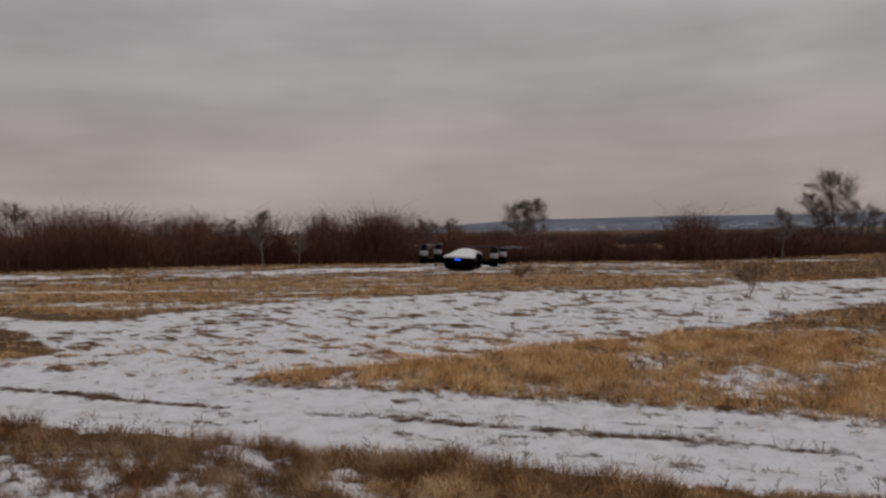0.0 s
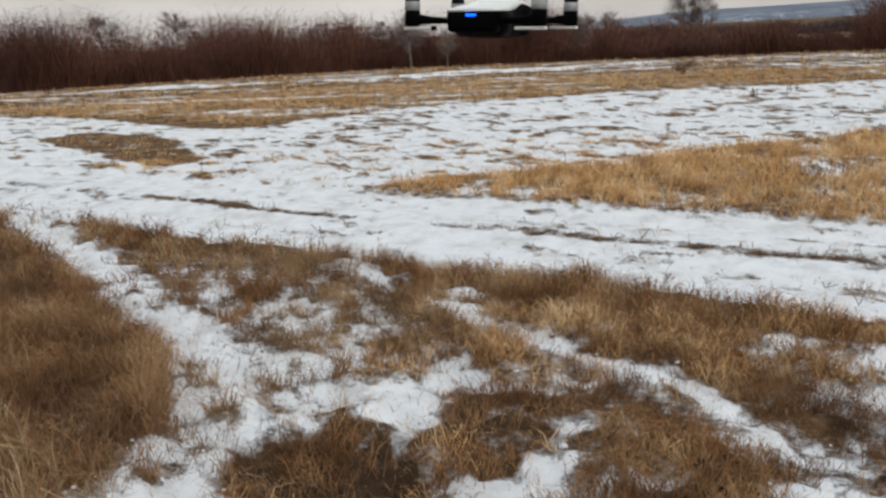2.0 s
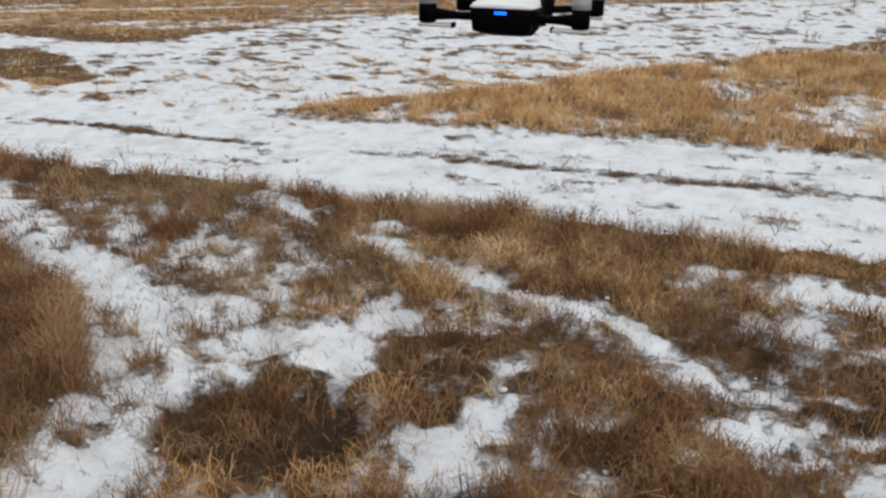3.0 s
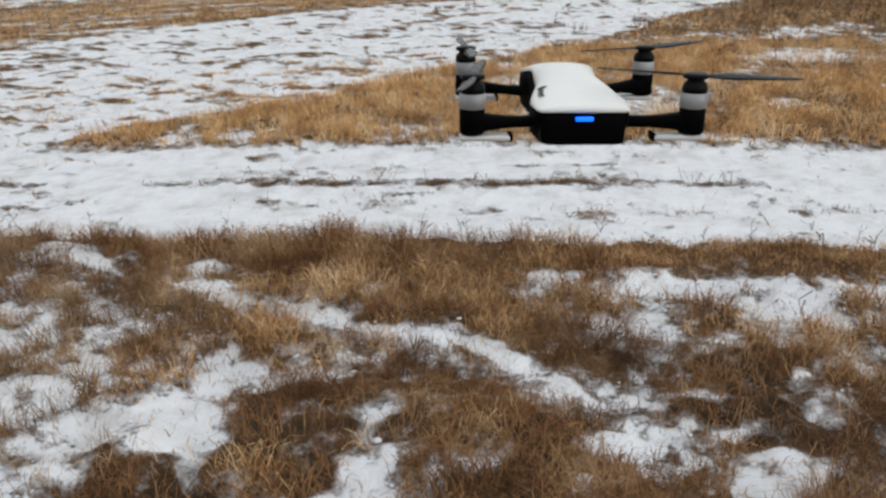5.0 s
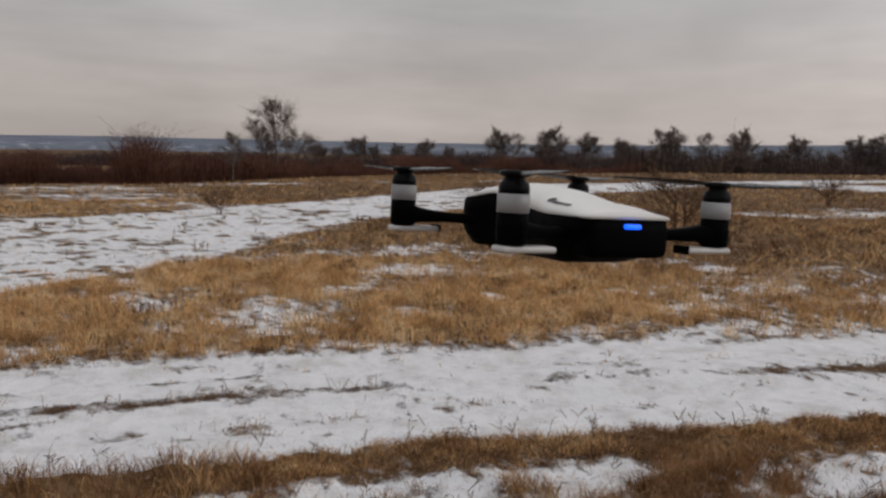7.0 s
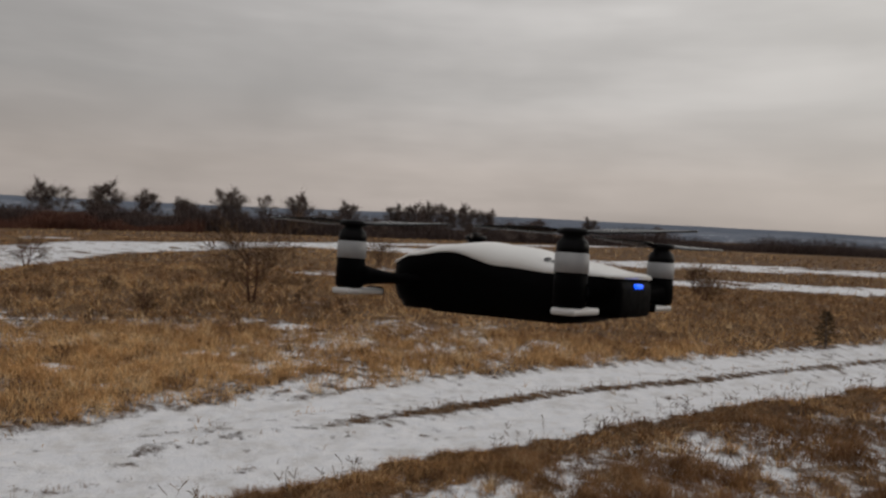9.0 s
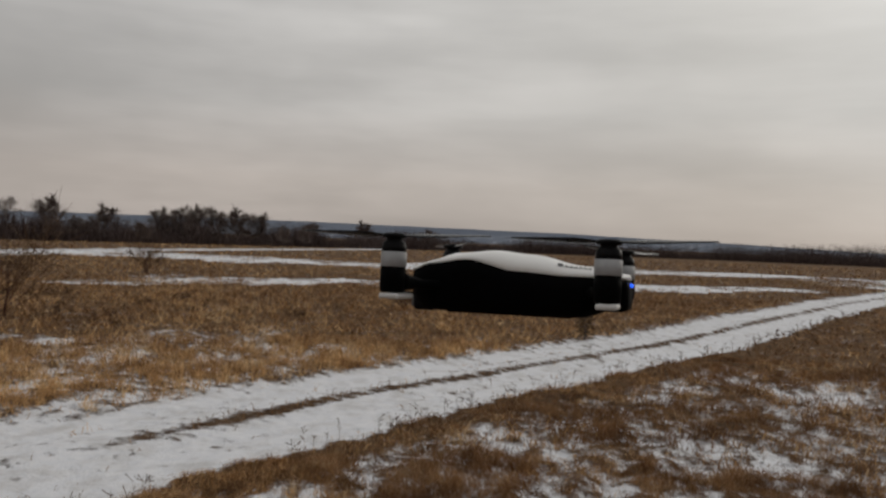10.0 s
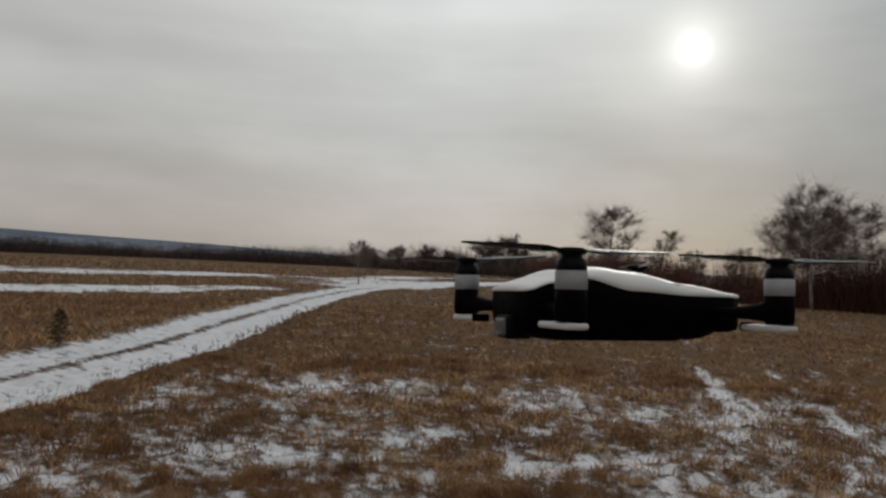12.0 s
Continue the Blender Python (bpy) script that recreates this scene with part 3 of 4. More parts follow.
def build_snow_clumps():
    """Small lumps of snow caught on the grass tussocks."""
    g = 1.618
    ico = np.array([(-1, g, 0), (1, g, 0), (-1, -g, 0), (1, -g, 0), (0, -1, g), (0, 1, g), (0, -1, -g), (0, 1, -g), (g, 0, -1), (g, 0, 1), (-g, 0, -1), (-g, 0, 1)]) / 1.9
    tri = np.array([(0, 11, 5), (0, 5, 1), (0, 1, 7), (0, 7, 10), (0, 10, 11), (1, 5, 9), (5, 11, 4), (11, 10, 2), (10, 7, 6), (7, 1, 8), (3, 9, 4), (3, 4, 2), (3, 2, 6), (3, 6, 8), (3, 8, 9), (4, 9, 5), (2, 4, 11), (6, 2, 10), (8, 6, 7), (9, 8, 1)])
    for r0, r1, count, size in ((1.4, 5.5, 20000, 0.0065), (5.5, 13, 36000, 0.0105)):
        x, y = sow(r0, r1, count)
        cover, soil, tall, z, s = meadow(x, y)
        keep = (RNG.uniform(0, 1, count) < smooth(cover, 0.42, 0.58) * smooth(0.85 - cover, 0.0, 0.2) * np.where(s < 0, 0.8, 0.4)) & (np.abs(s + 0.1) > 1.1) & (soil < 0.3)
        x, y, z, tall = x[keep], y[keep], z[keep], tall[keep]
        n = len(x)
        r = size * RNG.uniform(0.45, 1.5, n) ** 1.4
        v = ico[None] * (1 + RNG.uniform(-0.3, 0.3, (n, 12, 1)))
        v = v * np.stack([r * RNG.uniform(0.8, 1.7, n), r * RNG.uniform(0.8, 1.7, n), r * RNG.uniform(0.25, 0.5, n)], -1)[:, None]
        a = RNG.uniform(0, 6.283, n)[:, None]
        vx, vy = v[..., 0] * np.cos(a) - v[..., 1] * np.sin(a), v[..., 0] * np.sin(a) + v[..., 1] * np.cos(a)
        lift = z + r * 0.3 + tall * RNG.uniform(0, 0.25, n)
        v = np.stack([vx + x[:, None], vy + y[:, None], v[..., 2] + lift[:, None]], -1)
        f = tri[None] + np.arange(n)[:, None, None] * 12
        tagged(link_mesh("snow_clumps", v.reshape(-1, 3), f.reshape(-1, 3), M_SNOW, True), "small lumps of snow caught on dry grass tussocks", "snow", kind="stuff")


build_snow_clumps()


# ---- distance: hills, thicket, trees ----
def spot(heading, distance):
    h = radians(heading)
    return distance * math.sin(h), distance * math.cos(h)


def build_hills():
    """A long low ridge across the valley."""
    heads = np.arange(-30, 150.1, 0.5)
    crest = np.interp(heads, [-30, -16, -9, -2, 8, 20, 30, 45, 55, 68, 85, 95, 103, 110, 150], [-0.3, -0.2, 0.35, 0.8, 0.88, 0.86, 0.82, 0.86, 0.98, 1.06, 0.9, 0.66, 0.42, 0.2, 0.05])
    crest = crest + (fbm(heads * 0.35, heads * 0, 5) - 0.5) * 0.07
    rows, verts = 7, []
    for i in range(rows):
        f = i / (rows - 1)
        d = 2600 + 900 * f
        z = -4 + (1.6 + 3500 * np.tan(np.radians(crest)) + 4) * math.sin(f * 1.5708)
        verts.append(np.c_[d * np.sin(np.radians(heads)), d * np.cos(np.radians(heads)), z])
    n = len(heads)
    i, j = np.meshgrid(np.arange(rows - 1), np.arange(n - 1), indexing="ij")
    faces = np.stack([i * n + j, i * n + j + 1, (i + 1) * n + j + 1, (i + 1) * n + j], -1).reshape(-1, 4)[:, ::-1]
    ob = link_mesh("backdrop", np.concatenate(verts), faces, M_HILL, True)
    tagged(ob, "wooded ridge with snowy clearings across the valley, distance haze painted in as blue-grey", "hill", kind="structure")


build_hills()


def ribbons(p0, p1, w0, w1):
    """Flat tapered strips between points, turned at random about their length."""
    way = p1 - p0
    way = way / np.maximum(np.linalg.norm(way, axis=1, keepdims=True), 1e-6)
    side = np.cross(way, RNG.normal(size=way.shape))
    side = side / np.maximum(np.linalg.norm(side, axis=1, keepdims=True), 1e-6)
    n = len(p0)
    v = np.stack([p0 - side * w0[:, None] / 2, p0 + side * w0[:, None] / 2, p1 + side * w1[:, None] / 2, p1 - side * w1[:, None] / 2], 1).reshape(-1, 3)
    f = np.arange(n * 4).reshape(-1, 4)
    return v, f


def build_thicket(name, heads, near, depth, tops, count, width, mat, label, seed):
    """A belt of bare shrubs: upright twigs with side twigs, rising and sinking in clumps."""
    h = RNG.uniform(heads[0], heads[-1], count)
    inner = np.interp(h, heads, near)
    d = inner + RNG.uniform(0, 1, count) ** 1.6 * depth
    lump = fbm(h * 0.55, d * 0.12, seed, 4)
    high = np.interp(h, heads, tops) * (0.42 + 1.05 * smooth(lump, 0.3, 0.72)) * RNG.uniform(0.5, 1.1, count)
    a = np.radians(h)
    root = np.stack([d * np.sin(a), d * np.cos(a), np.zeros(count) - 0.05], -1)
    lean = RNG.normal(0, 0.32, (count, 2))
    tip = root + np.stack([lean[:, 0] * high, lean[:, 1] * high, high], -1)
    v1, f1 = ribbons(root, tip, width * RNG.uniform(0.7, 1.5, count), np.full(count, width * 0.25))
    f = RNG.uniform(0.3, 0.95, (count, 1))
    mid = root + (tip - root) * f
    out = mid + np.stack([RNG.normal(0, 0.5, count), RNG.normal(0, 0.5, count), RNG.uniform(-0.1, 0.5, count)], -1) * high[:, None] * 0.6
    v2, f2 = ribbons(mid, out, np.full(count, width * 0.7), np.full(count, width * 0.2))
    ob = link_mesh(name, np.r_[v1, v2], np.r_[f1, f2 + len(v1)], mat)
    tagged(ob, label, "shrubs", kind="stuff")


build_thicket("thicket", [-60, -40, -33, -26, -20, -12, -8, -4, -1, 4, 8.5, 10, 12, 16, 24, 32, 44], [40, 41, 41, 42, 42, 41, 41, 40, 40, 41, 41, 41, 42, 46, 58, 72, 86], 10.0,
              [2.35, 2.35, 2.15, 2.0, 2.15, 1.9, 1.6, 1.35, 1.1, 1.0, 1.1, 2.1, 1.2, 1.0, 1.0, 1.1, 1.1], 88000, 0.024, M_THICKET, "dense russet-brown thicket of bare shrubs along the meadow edge", 51)
build_thicket("far_woods", [-14, -4, 6, 18, 30, 40, 50, 60, 70, 80, 95, 104, 112, 120, 128], [90, 90, 88, 84, 84, 86, 98, 108, 125, 150, 170, 170, 150, 120, 100], 40.0,
              [1.3, 1.0, 1.0, 1.15, 1.3, 1.7, 2.2, 2.6, 2.4, 2.2, 2.3, 2.8, 3.6, 3.6, 3.2], 60000, 0.075, M_FARWOOD, "dark distant belt of bare woods beyond the meadow", 61)
build_thicket("thicket", [120, 126, 131, 136, 142, 150, 170], [70, 62, 55, 50, 48, 46, 44], 9.0, [2.2, 2.3, 2.2, 2.3, 2.6, 2.8, 2.8], 20000, 0.034, M_THICKET, "dark russet thicket of bare shrubs behind the birches", 71)


def tube(bm, pts, radii, sides=6):
    rings = []
    for i, p in enumerate(pts):
        way = (pts[min(i + 1, len(pts) - 1)] - pts[max(i - 1, 0)]).normalized()
        x = way.orthogonal().normalized()
        y = way.cross(x)
        rings.append([bm.verts.new(p + (x * math.cos(k * 6.2832 / sides) + y * math.sin(k * 6.2832 / sides)) * radii[i]) for k in range(sides)])
    for a, b in zip(rings, rings[1:]):
        for k in range(sides):
            bm.faces.new((a[k], a[(k + 1) % sides], b[(k + 1) % sides], b[k]))
    bm.faces.new(rings[-1])
    bm.faces.new(rings[0][::-1])


def bare_tree(name, height, spread, first, seed, bark, twig_mat, twigs, twig_width, label, category="tree", stems=1, trunk=0.02):
    """A leafless tree or bush: tapered stems, forking limbs and a crown of fine twigs."""
    rnd = random.Random(seed)
    root = new(name)
    limbs, ends = bmesh.new(), []
    for stem in range(stems):
        turn = rnd.uniform(0, 6.28)
        off = 0.0 if stems == 1 else rnd.uniform(0.02, 0.06) * height
        lean = rnd.uniform(0.02, 0.07) if stems == 1 else rnd.uniform(0.12, 0.4)
        pts, p, way = [], Vector((math.cos(turn) * off, math.sin(turn) * off, -0.05)), Vector((math.cos(turn) * lean, math.sin(turn) * lean, 1)).normalized()
        top = height * (0.86 if stems == 1 else rnd.uniform(0.55, 0.85))
        for i in range(9):
            pts.append(p.copy())
            way = (way + Vector((rnd.gauss(0, 0.05), rnd.gauss(0, 0.05), 0.05))).normalized()
            p = p + way * top / 8
        bm = bmesh.new()
        tube(bm, pts, [height * trunk * (1 - i / 8.6) / (1 if stems == 1 else 1.6) + 0.003 for i in range(9)], 7)
        part("trunk" if stems == 1 else "stem", bm, bark, root)
        for k in range(int(32 if stems == 1 else 7)):
            f = first + (1 - first) * (k + rnd.random()) / (32 if stems == 1 else 7)
            i = min(int(f * 8), 7)
            base = pts[i].lerp(pts[i + 1], f * 8 - i)
            a = rnd.uniform(0, 6.28)
            reach = spread * height * (0.35 + 0.65 * math.sin(min((1 - f) / (1 - first) * 1.9 + 0.25, 1.75))) * rnd.uniform(0.55, 1.15)
            way = Vector((math.cos(a), math.sin(a), rnd.uniform(0.25, 0.95))).normalized()
            seq, q = [], base.copy()
            for m in range(5):
                seq.append(q.copy())
                way = (way + Vector((rnd.gauss(0, 0.13), rnd.gauss(0, 0.13), 0.05))).normalized()
                q = q + way * reach / 4
            tube(limbs, seq, [height * trunk * 0.26 * (1 - 0.2 * m) + 0.002 for m in range(5)], 4)
            ends += [(seq[m], (seq[m] - seq[m - 1]).normalized(), reach) for m in (2, 3, 4, 4)]
        ends.append((pts[-1], Vector((0, 0, 1)), spread * height * 0.6))
    part("branchwork", limbs, bark, root)
    p0, p1, w0 = [], [], []
    shoots = []
    for p, way, reach in ends:
        for k in range(3):
            end = p + (way + Vector((rnd.gauss(0, 0.6), rnd.gauss(0, 0.6), rnd.gauss(0.15, 0.45)))).normalized() * reach * rnd.uniform(0.25, 0.6)
            p0.append(p), p1.append(end), w0.append(twig_width * (1.5 if stems == 1 else 0.8))
            shoots.append((p, end, reach))
    for k in range(twigs):
        p, end, reach = rnd.choice(shoots)
        start = p.lerp(end, rnd.uniform(0.2, 1.0))
        tip = start + ((end - p).normalized() * 0.8 + Vector((rnd.gauss(0, 0.75), rnd.gauss(0, 0.75), rnd.gauss(0.0, 0.65)))) * reach * rnd.uniform(0.08, 0.42)
        p0.append(start), p1.append(tip), w0.append(twig_width * rnd.uniform(0.6, 1.3))
    v, f = ribbons(np.array(p0), np.array(p1), np.array(w0), np.array(w0) * 0.35)
    crown = link_mesh("crown", v, f, twig_mat)
    crown.parent = root
    return tagged(root, label, category, group="bare trees round the meadow" if category == "tree" else "leafless bushes in the meadow")


BIRCH = "slender bare birch with pale trunk and fine grey twigs"
GREY = "bare grey-brown deciduous tree standing among meadow shrubs"
kinds = [bare_tree("birch_tree", 5.0, 0.25, 0.3, 3, M_BIRCH, M_TWIG, 8200, 0.008, BIRCH, trunk=0.014),
         bare_tree("bare_tree", 5.0, 0.25, 0.28, 8, M_BARK, M_TWIG, 9000, 0.0082, GREY, trunk=0.017),
         bare_tree("bare_tree", 5.0, 0.22, 0.22, 15, M_BARK, M_TWIG, 4200, 0.012, GREY, trunk=0.015),
         bare_tree("bare_tree", 5.0, 0.33, 0.18, 23, M_BARK, M_TWIG, 5000, 0.015, GREY, trunk=0.016),
         bare_tree("bare_tree", 5.0, 0.30, 0.25, 29, M_BARK, M_TWIG, 10000, 0.018, GREY, trunk=0.015),
         bare_tree("bare_tree", 5.0, 0.36, 0.2, 37, M_BARK, M_TWIG, 10000, 0.019, GREY, trunk=0.015)]
# heading, distance, height of the top above the horizon in degrees, kind
TREES = [(-2.6, 60, 2.35, 1), (-1.2, 61, 2.55, 1), (-20.9, 39.6, 1.9, 0), (-22.3, 57, 1.4, 2), (-18.4, 39.8, 0.35, 0), (-31, 56, 1.2, 2), (-36.5, 52, 2.1, 3), (-40.8, 52, 2.4, 1), (-27, 54, 1.1, 3), (-16.8, 52, 1.2, 3), (-15.2, 55, 0.9, 2),
         (18.7, 56, 3.95, 1), (17.8, 57, 2.7, 2), (15.4, 44.5, 1.5, 0), (20.0, 60, 1.4, 3), (24.1, 95, 0.75, 3), (29.0, 95, 0.6, 3), (27.0, 95, 0.4, 2), (34.2, 100, 1.5, 1), (35.4, 100, 1.35, 0), (37.9, 104, 1.65, 1),
         (40.4, 104, 1.25, 1), (45.2, 108, 1.75, 0), (46.2, 108, 1.65, 1), (48.3, 110, 1.5, 0), (50.5, 112, 1.6, 1), (53.9, 114, 1.2, 1), (43.0, 106, 0.8, 3), (57.4, 118, 1.15, 2), (58.6, 118, 1.3, 1), (59.9, 120, 1.35, 3), (61.0, 118, 1.25, 1),
         (62.4, 120, 1.35, 1), (63.6, 122, 1.0, 3), (67.4, 140, 0.55, 3), (71.1, 140, 0.85, 1), (76, 160, 0.4, 3), (107.4, 52, 1.55, 0), (110.4, 120, 1.05, 3), (112.6, 120, 1.25, 1), (114.4, 110, 0.9, 3), (116.6, 105, 1.6, 3), (118, 105, 2.1, 3),
         (119.3, 105, 1.6, 1), (122.5, 95, 1.3, 3), (125.2, 92, 4.9, 1), (128.8, 96, 3.5, 2), (131.2, 90, 1.6, 3), (134.2, 74, 1.9, 3), (136.3, 52, 4.8, 1), (138.5, 46, 6.7, 0), (139.3, 54, 5.4, 1), (141.0, 50, 5.4, 0)]
low_trees = random.Random(12)
TREES += [(low_trees.uniform(20, 68), low_trees.uniform(88, 125), low_trees.uniform(0.05, 0.6), low_trees.choice((1, 2, 3, 3))) for _ in range(20)]
TREES += [(low_trees.uniform(108, 133), low_trees.uniform(95, 130), low_trees.uniform(0.3, 1.1), low_trees.choice((1, 2, 3, 3))) for _ in range(16)]
TREES += [(low_trees.uniform(-40, -6), low_trees.uniform(49, 58), low_trees.uniform(0.3, 0.95), low_trees.choice((2, 3, 3))) for _ in range(14)]
TREES = [(h, d, r + (0.35 if d > 80 and 20 < h < 80 else 0), k if d < 80 or k == 0 or h > 120 else (4 if k in (1, 2) else 5)) for h, d, r, k in TREES]
used = set()
for n, (heading, distance, rise, kind) in enumerate(TREES):
    x, y = spot(heading, distance)
    tall = 1.58 + distance * math.tan(radians(rise))
    at = pose(x, y, 0, 0, 0, n * 77.0) @ Matrix.Diagonal((tall / 5 * (1.0 + 0.15 * math.sin(n)), tall / 5, tall / 5, 1))
    if kind in used:
        copy_thing(kinds[kind], at)
    else:
        used.add(kind)
        kinds[kind]["at"] = n
for n, (heading, distance, rise, kind) in enumerate(TREES):
    if kinds[kind].get("at") == n:
        x, y = spot(heading, distance)
        kinds[kind].matrix_basis = pose(x, y, 0, 0, 0, n * 77.0) @ Matrix.Scale((1.58 + distance * math.tan(radians(rise))) / 5, 4)
for ob in kinds:
    del ob["at"]

# bushes in the meadow: x, y, height, spread, seed
BUSHES = [(11.1, 10.9, 1.35, 0.7, 31, 480, "leafless brown bush standing in dry meadow grass"), (5.2, 21.0, 0.75, 0.55, 32, 300, "low leafless shrub at the edge of the snow"),
          (13.5, 21.4, 0.95, 0.5, 33, 320, "small leafless shrub beside the snowy ground"), (25.5, 17.6, 1.1, 0.6, 34, 320, "leafless shrub on the open meadow"),
          (10.7, 14.4, 0.35, 0.6, 35, 160, "tiny dark brown shrub in dry grass"), (-1.0, 26.0, 0.55, 0.6, 36, 160, "tiny dark brown shrub in dry grass"),
          (24.0, 5.3, 1.0, 0.45, 37, 320, "thin leafless shrub on the open meadow"), (21.5, 4.6, 0.8, 0.5, 38, 260, "thin leafless shrub on the open meadow"), (17.5, 5.6, 0.6, 0.6, 39, 260, "low leafless shrub in dry grass"),
          (8.3, 10.6, 0.5, 0.5, 40, 160, "low leafless shrub in dry grass")]
for x, y, tall, spread, seed, twigs, label in BUSHES:
    ob = bare_tree("bush", tall, spread, 0.1, seed, M_THICKET, M_WEED, int(twigs * 2.2), 0.006 + 0.0035 * tall, label, "bush", stems=5, trunk=0.014)
    ob.location = (x, y, 0)


def fir_tree(x, y, tall):
    """A small young conifer: a stem with whorls of drooping needled boughs."""
    root = new("young_fir_tree")
    root.location = (x, y, 0)
    bm = bmesh.new()
    tube(bm, [Vector((0, 0, -0.05)), Vector((0.01, 0, tall * 0.5)), Vector((0, 0.01, tall))], [0.016, 0.01, 0.003])
    part("trunk", bm, M_BARK, root)
    rnd = random.Random(4)
    p0, p1 = [], []
    for bough in range(46):
        f = (bough + rnd.random()) / 46
        a, reach = bough * 2.4 + rnd.gauss(0, 0.3), (1 - f) ** 0.8 * tall * 0.40 * rnd.uniform(0.6, 1.1) + 0.015
        foot = Vector((0, 0, tall * (0.10 + 0.88 * f)))
        out = Vector((math.cos(a), math.sin(a), 0.18 + 0.5 * f))
        for k in range(9):
            u = (k + 1) / 9
            base = foot + out * reach * u - Vector((0, 0, reach * 0.25 * u * u))
            for _ in range(3):
                p0.append(base)
                p1.append(base + Vector((math.cos(a) * 0.025 + rnd.gauss(0, 0.018), math.sin(a) * 0.025 + rnd.gauss(0, 0.018), rnd.gauss(0.008, 0.012))))
    w = np.full(len(p0), 0.015)
    v, f = ribbons(np.array(p0), np.array(p1), w, w * 0.4)
    link_mesh("foliage", v, f, M_FIR).parent = root
    tagged(root, "small young fir with dull brown-green boughs beside the track", "fir tree")


fir_tree(13.35, 1.2, 0.57)


def build_weeds():
    """Tall dry stalks with seed heads along the verges."""
    n = 620
    u = RNG.uniform(-8, 24, n)
    rx, ry = zip(*ROAD)
    side = np.where(RNG.uniform(0, 1, n) < 0.72, -1.15 - RNG.exponential(0.35, n), 1.1 + RNG.exponential(1.6, n))
    x, y = u + side * 0.25, np.interp(u, rx, ry) + side
    x = np.r_[x, RNG.uniform(2, 22, 600)]
    y = np.r_[y, RNG.uniform(-9, 16, 600)]
    cx, cy = RNG.uniform(0.5, 16, 90), RNG.uniform(6.5, 19, 90)
    x = np.r_[x, (cx[:, None] + RNG.normal(0, 0.10, (90, 16))).ravel()]
    y = np.r_[y, (cy[:, None] + RNG.normal(0, 0.10, (90, 16))).ravel()]
    cover, _, _, z, s = meadow(x, y)
    keep = (np.abs(s) > 1.0) & (np.hypot(x, y) > 2.4) & ((cover < 0.5) | (np.hypot(x, y) < 9))
    x, y, z = x[keep], y[keep], z[keep]
    n = len(x)
    tall = RNG.uniform(0.07, 0.21, n)
    root = np.stack([x, y, z - 0.02], -1)
    tip = root + np.stack([RNG.normal(0, 0.12, n) * tall, RNG.normal(0, 0.12, n) * tall, tall], -1)
    w = np.full(n, 0.0035) * np.clip(np.hypot(x, y) / 7, 1, 3)
    pieces = [ribbons(root, tip, w, w * 0.6)]
    for k in range(5):
        f = RNG.uniform(0.45, 1.0, (n, 1))
        p = root + (tip - root) * f
        q = p + np.stack([RNG.normal(0, 0.03, n), RNG.normal(0, 0.03, n), RNG.uniform(0.01, 0.05, n)], -1)
        pieces.append(ribbons(p, q, w * 0.8, w * 1.6))
    v, f, base = [], [], 0
    for pv, pf in pieces:
        v.append(pv), f.append(pf + base)
        base += len(pv)
    tagged(link_mesh("weed_stalks", np.concatenate(v), np.concatenate(f), M_WEED), "dry brown weed stalks with seed heads along the track", "weeds", kind="stuff")


build_weeds()


# ---- the quadcopter, hovering ----
def loft(bm, sections, close=True):
    """Skins rings of points; returns the rings of verts."""
    rings = [[bm.verts.new(p) for p in ring] for ring in sections]
    n = len(rings[0])
    for a, b in zip(rings, rings[1:]):
        for k in range(n):
            bm.faces.new((a[k], a[(k + 1) % n], b[(k + 1) % n], b[k]))
    if close:
        bm.faces.new(rings[0][::-1])
        bm.faces.new(rings[-1])
    return rings


def lathe(bm, profile, cx, cy, sides=24):
    loft(bm, [[(cx + r * math.cos(k * 6.28319 / sides), cy + r * math.sin(k * 6.28319 / sides), z) for k in range(sides)] for r, z in profile])


def block(bm, x0, x1, y0, y1, z0, z1, bevel):
    made = bmesh.ops.create_cube(bm, size=1.0)
    for v in made["verts"]:
        v.co = Vector(((x0 + x1) / 2 + v.co.x * (x1 - x0), (y0 + y1) / 2 + v.co.y * (y1 - y0), (z0 + z1) / 2 + v.co.z * (z1 - z0)))
    edges = list({e for v in made["verts"] for e in v.link_edges})
    bmesh.ops.bevel(bm, geom=edges, offset=bevel, segments=2, affect="EDGES", profile=0.6)


def curve_at(f, keys):
    """Smooth interpolation in (position, value) pairs."""
    for (a, va), (b, vb) in zip(keys, keys[1:]):
        if f <= b:
            s = max(0.0, (f - a) / (b - a))
            s = s * s * (3 - 2 * s)
            return va + (vb - va) * s
    return keys[-1][1]


ROTOR_X, ROTOR_Y = 0.0687, 0.0662
BACK, FRONT = -0.073, 0.068
# along the body from tail to nose: half width, shell edge height, crown height
HALF = [(0.0, 0.0285), (0.16, 0.0305), (0.55, 0.0215), (0.72, 0.0215), (0.9, 0.0275), (1.0, 0.025)]
EDGE = [(0.0, -0.0060), (0.25, -0.0060), (0.5, -0.004), (0.74, 0.0025), (0.9, -0.001), (1.0, -0.0055)]
CROWN = [(0.0, -0.0030), (0.2, 0.0015), (0.45, 0.0080), (0.62, 0.0100), (0.8, 0.0075), (0.95, -0.001), (1.0, -0.004)]


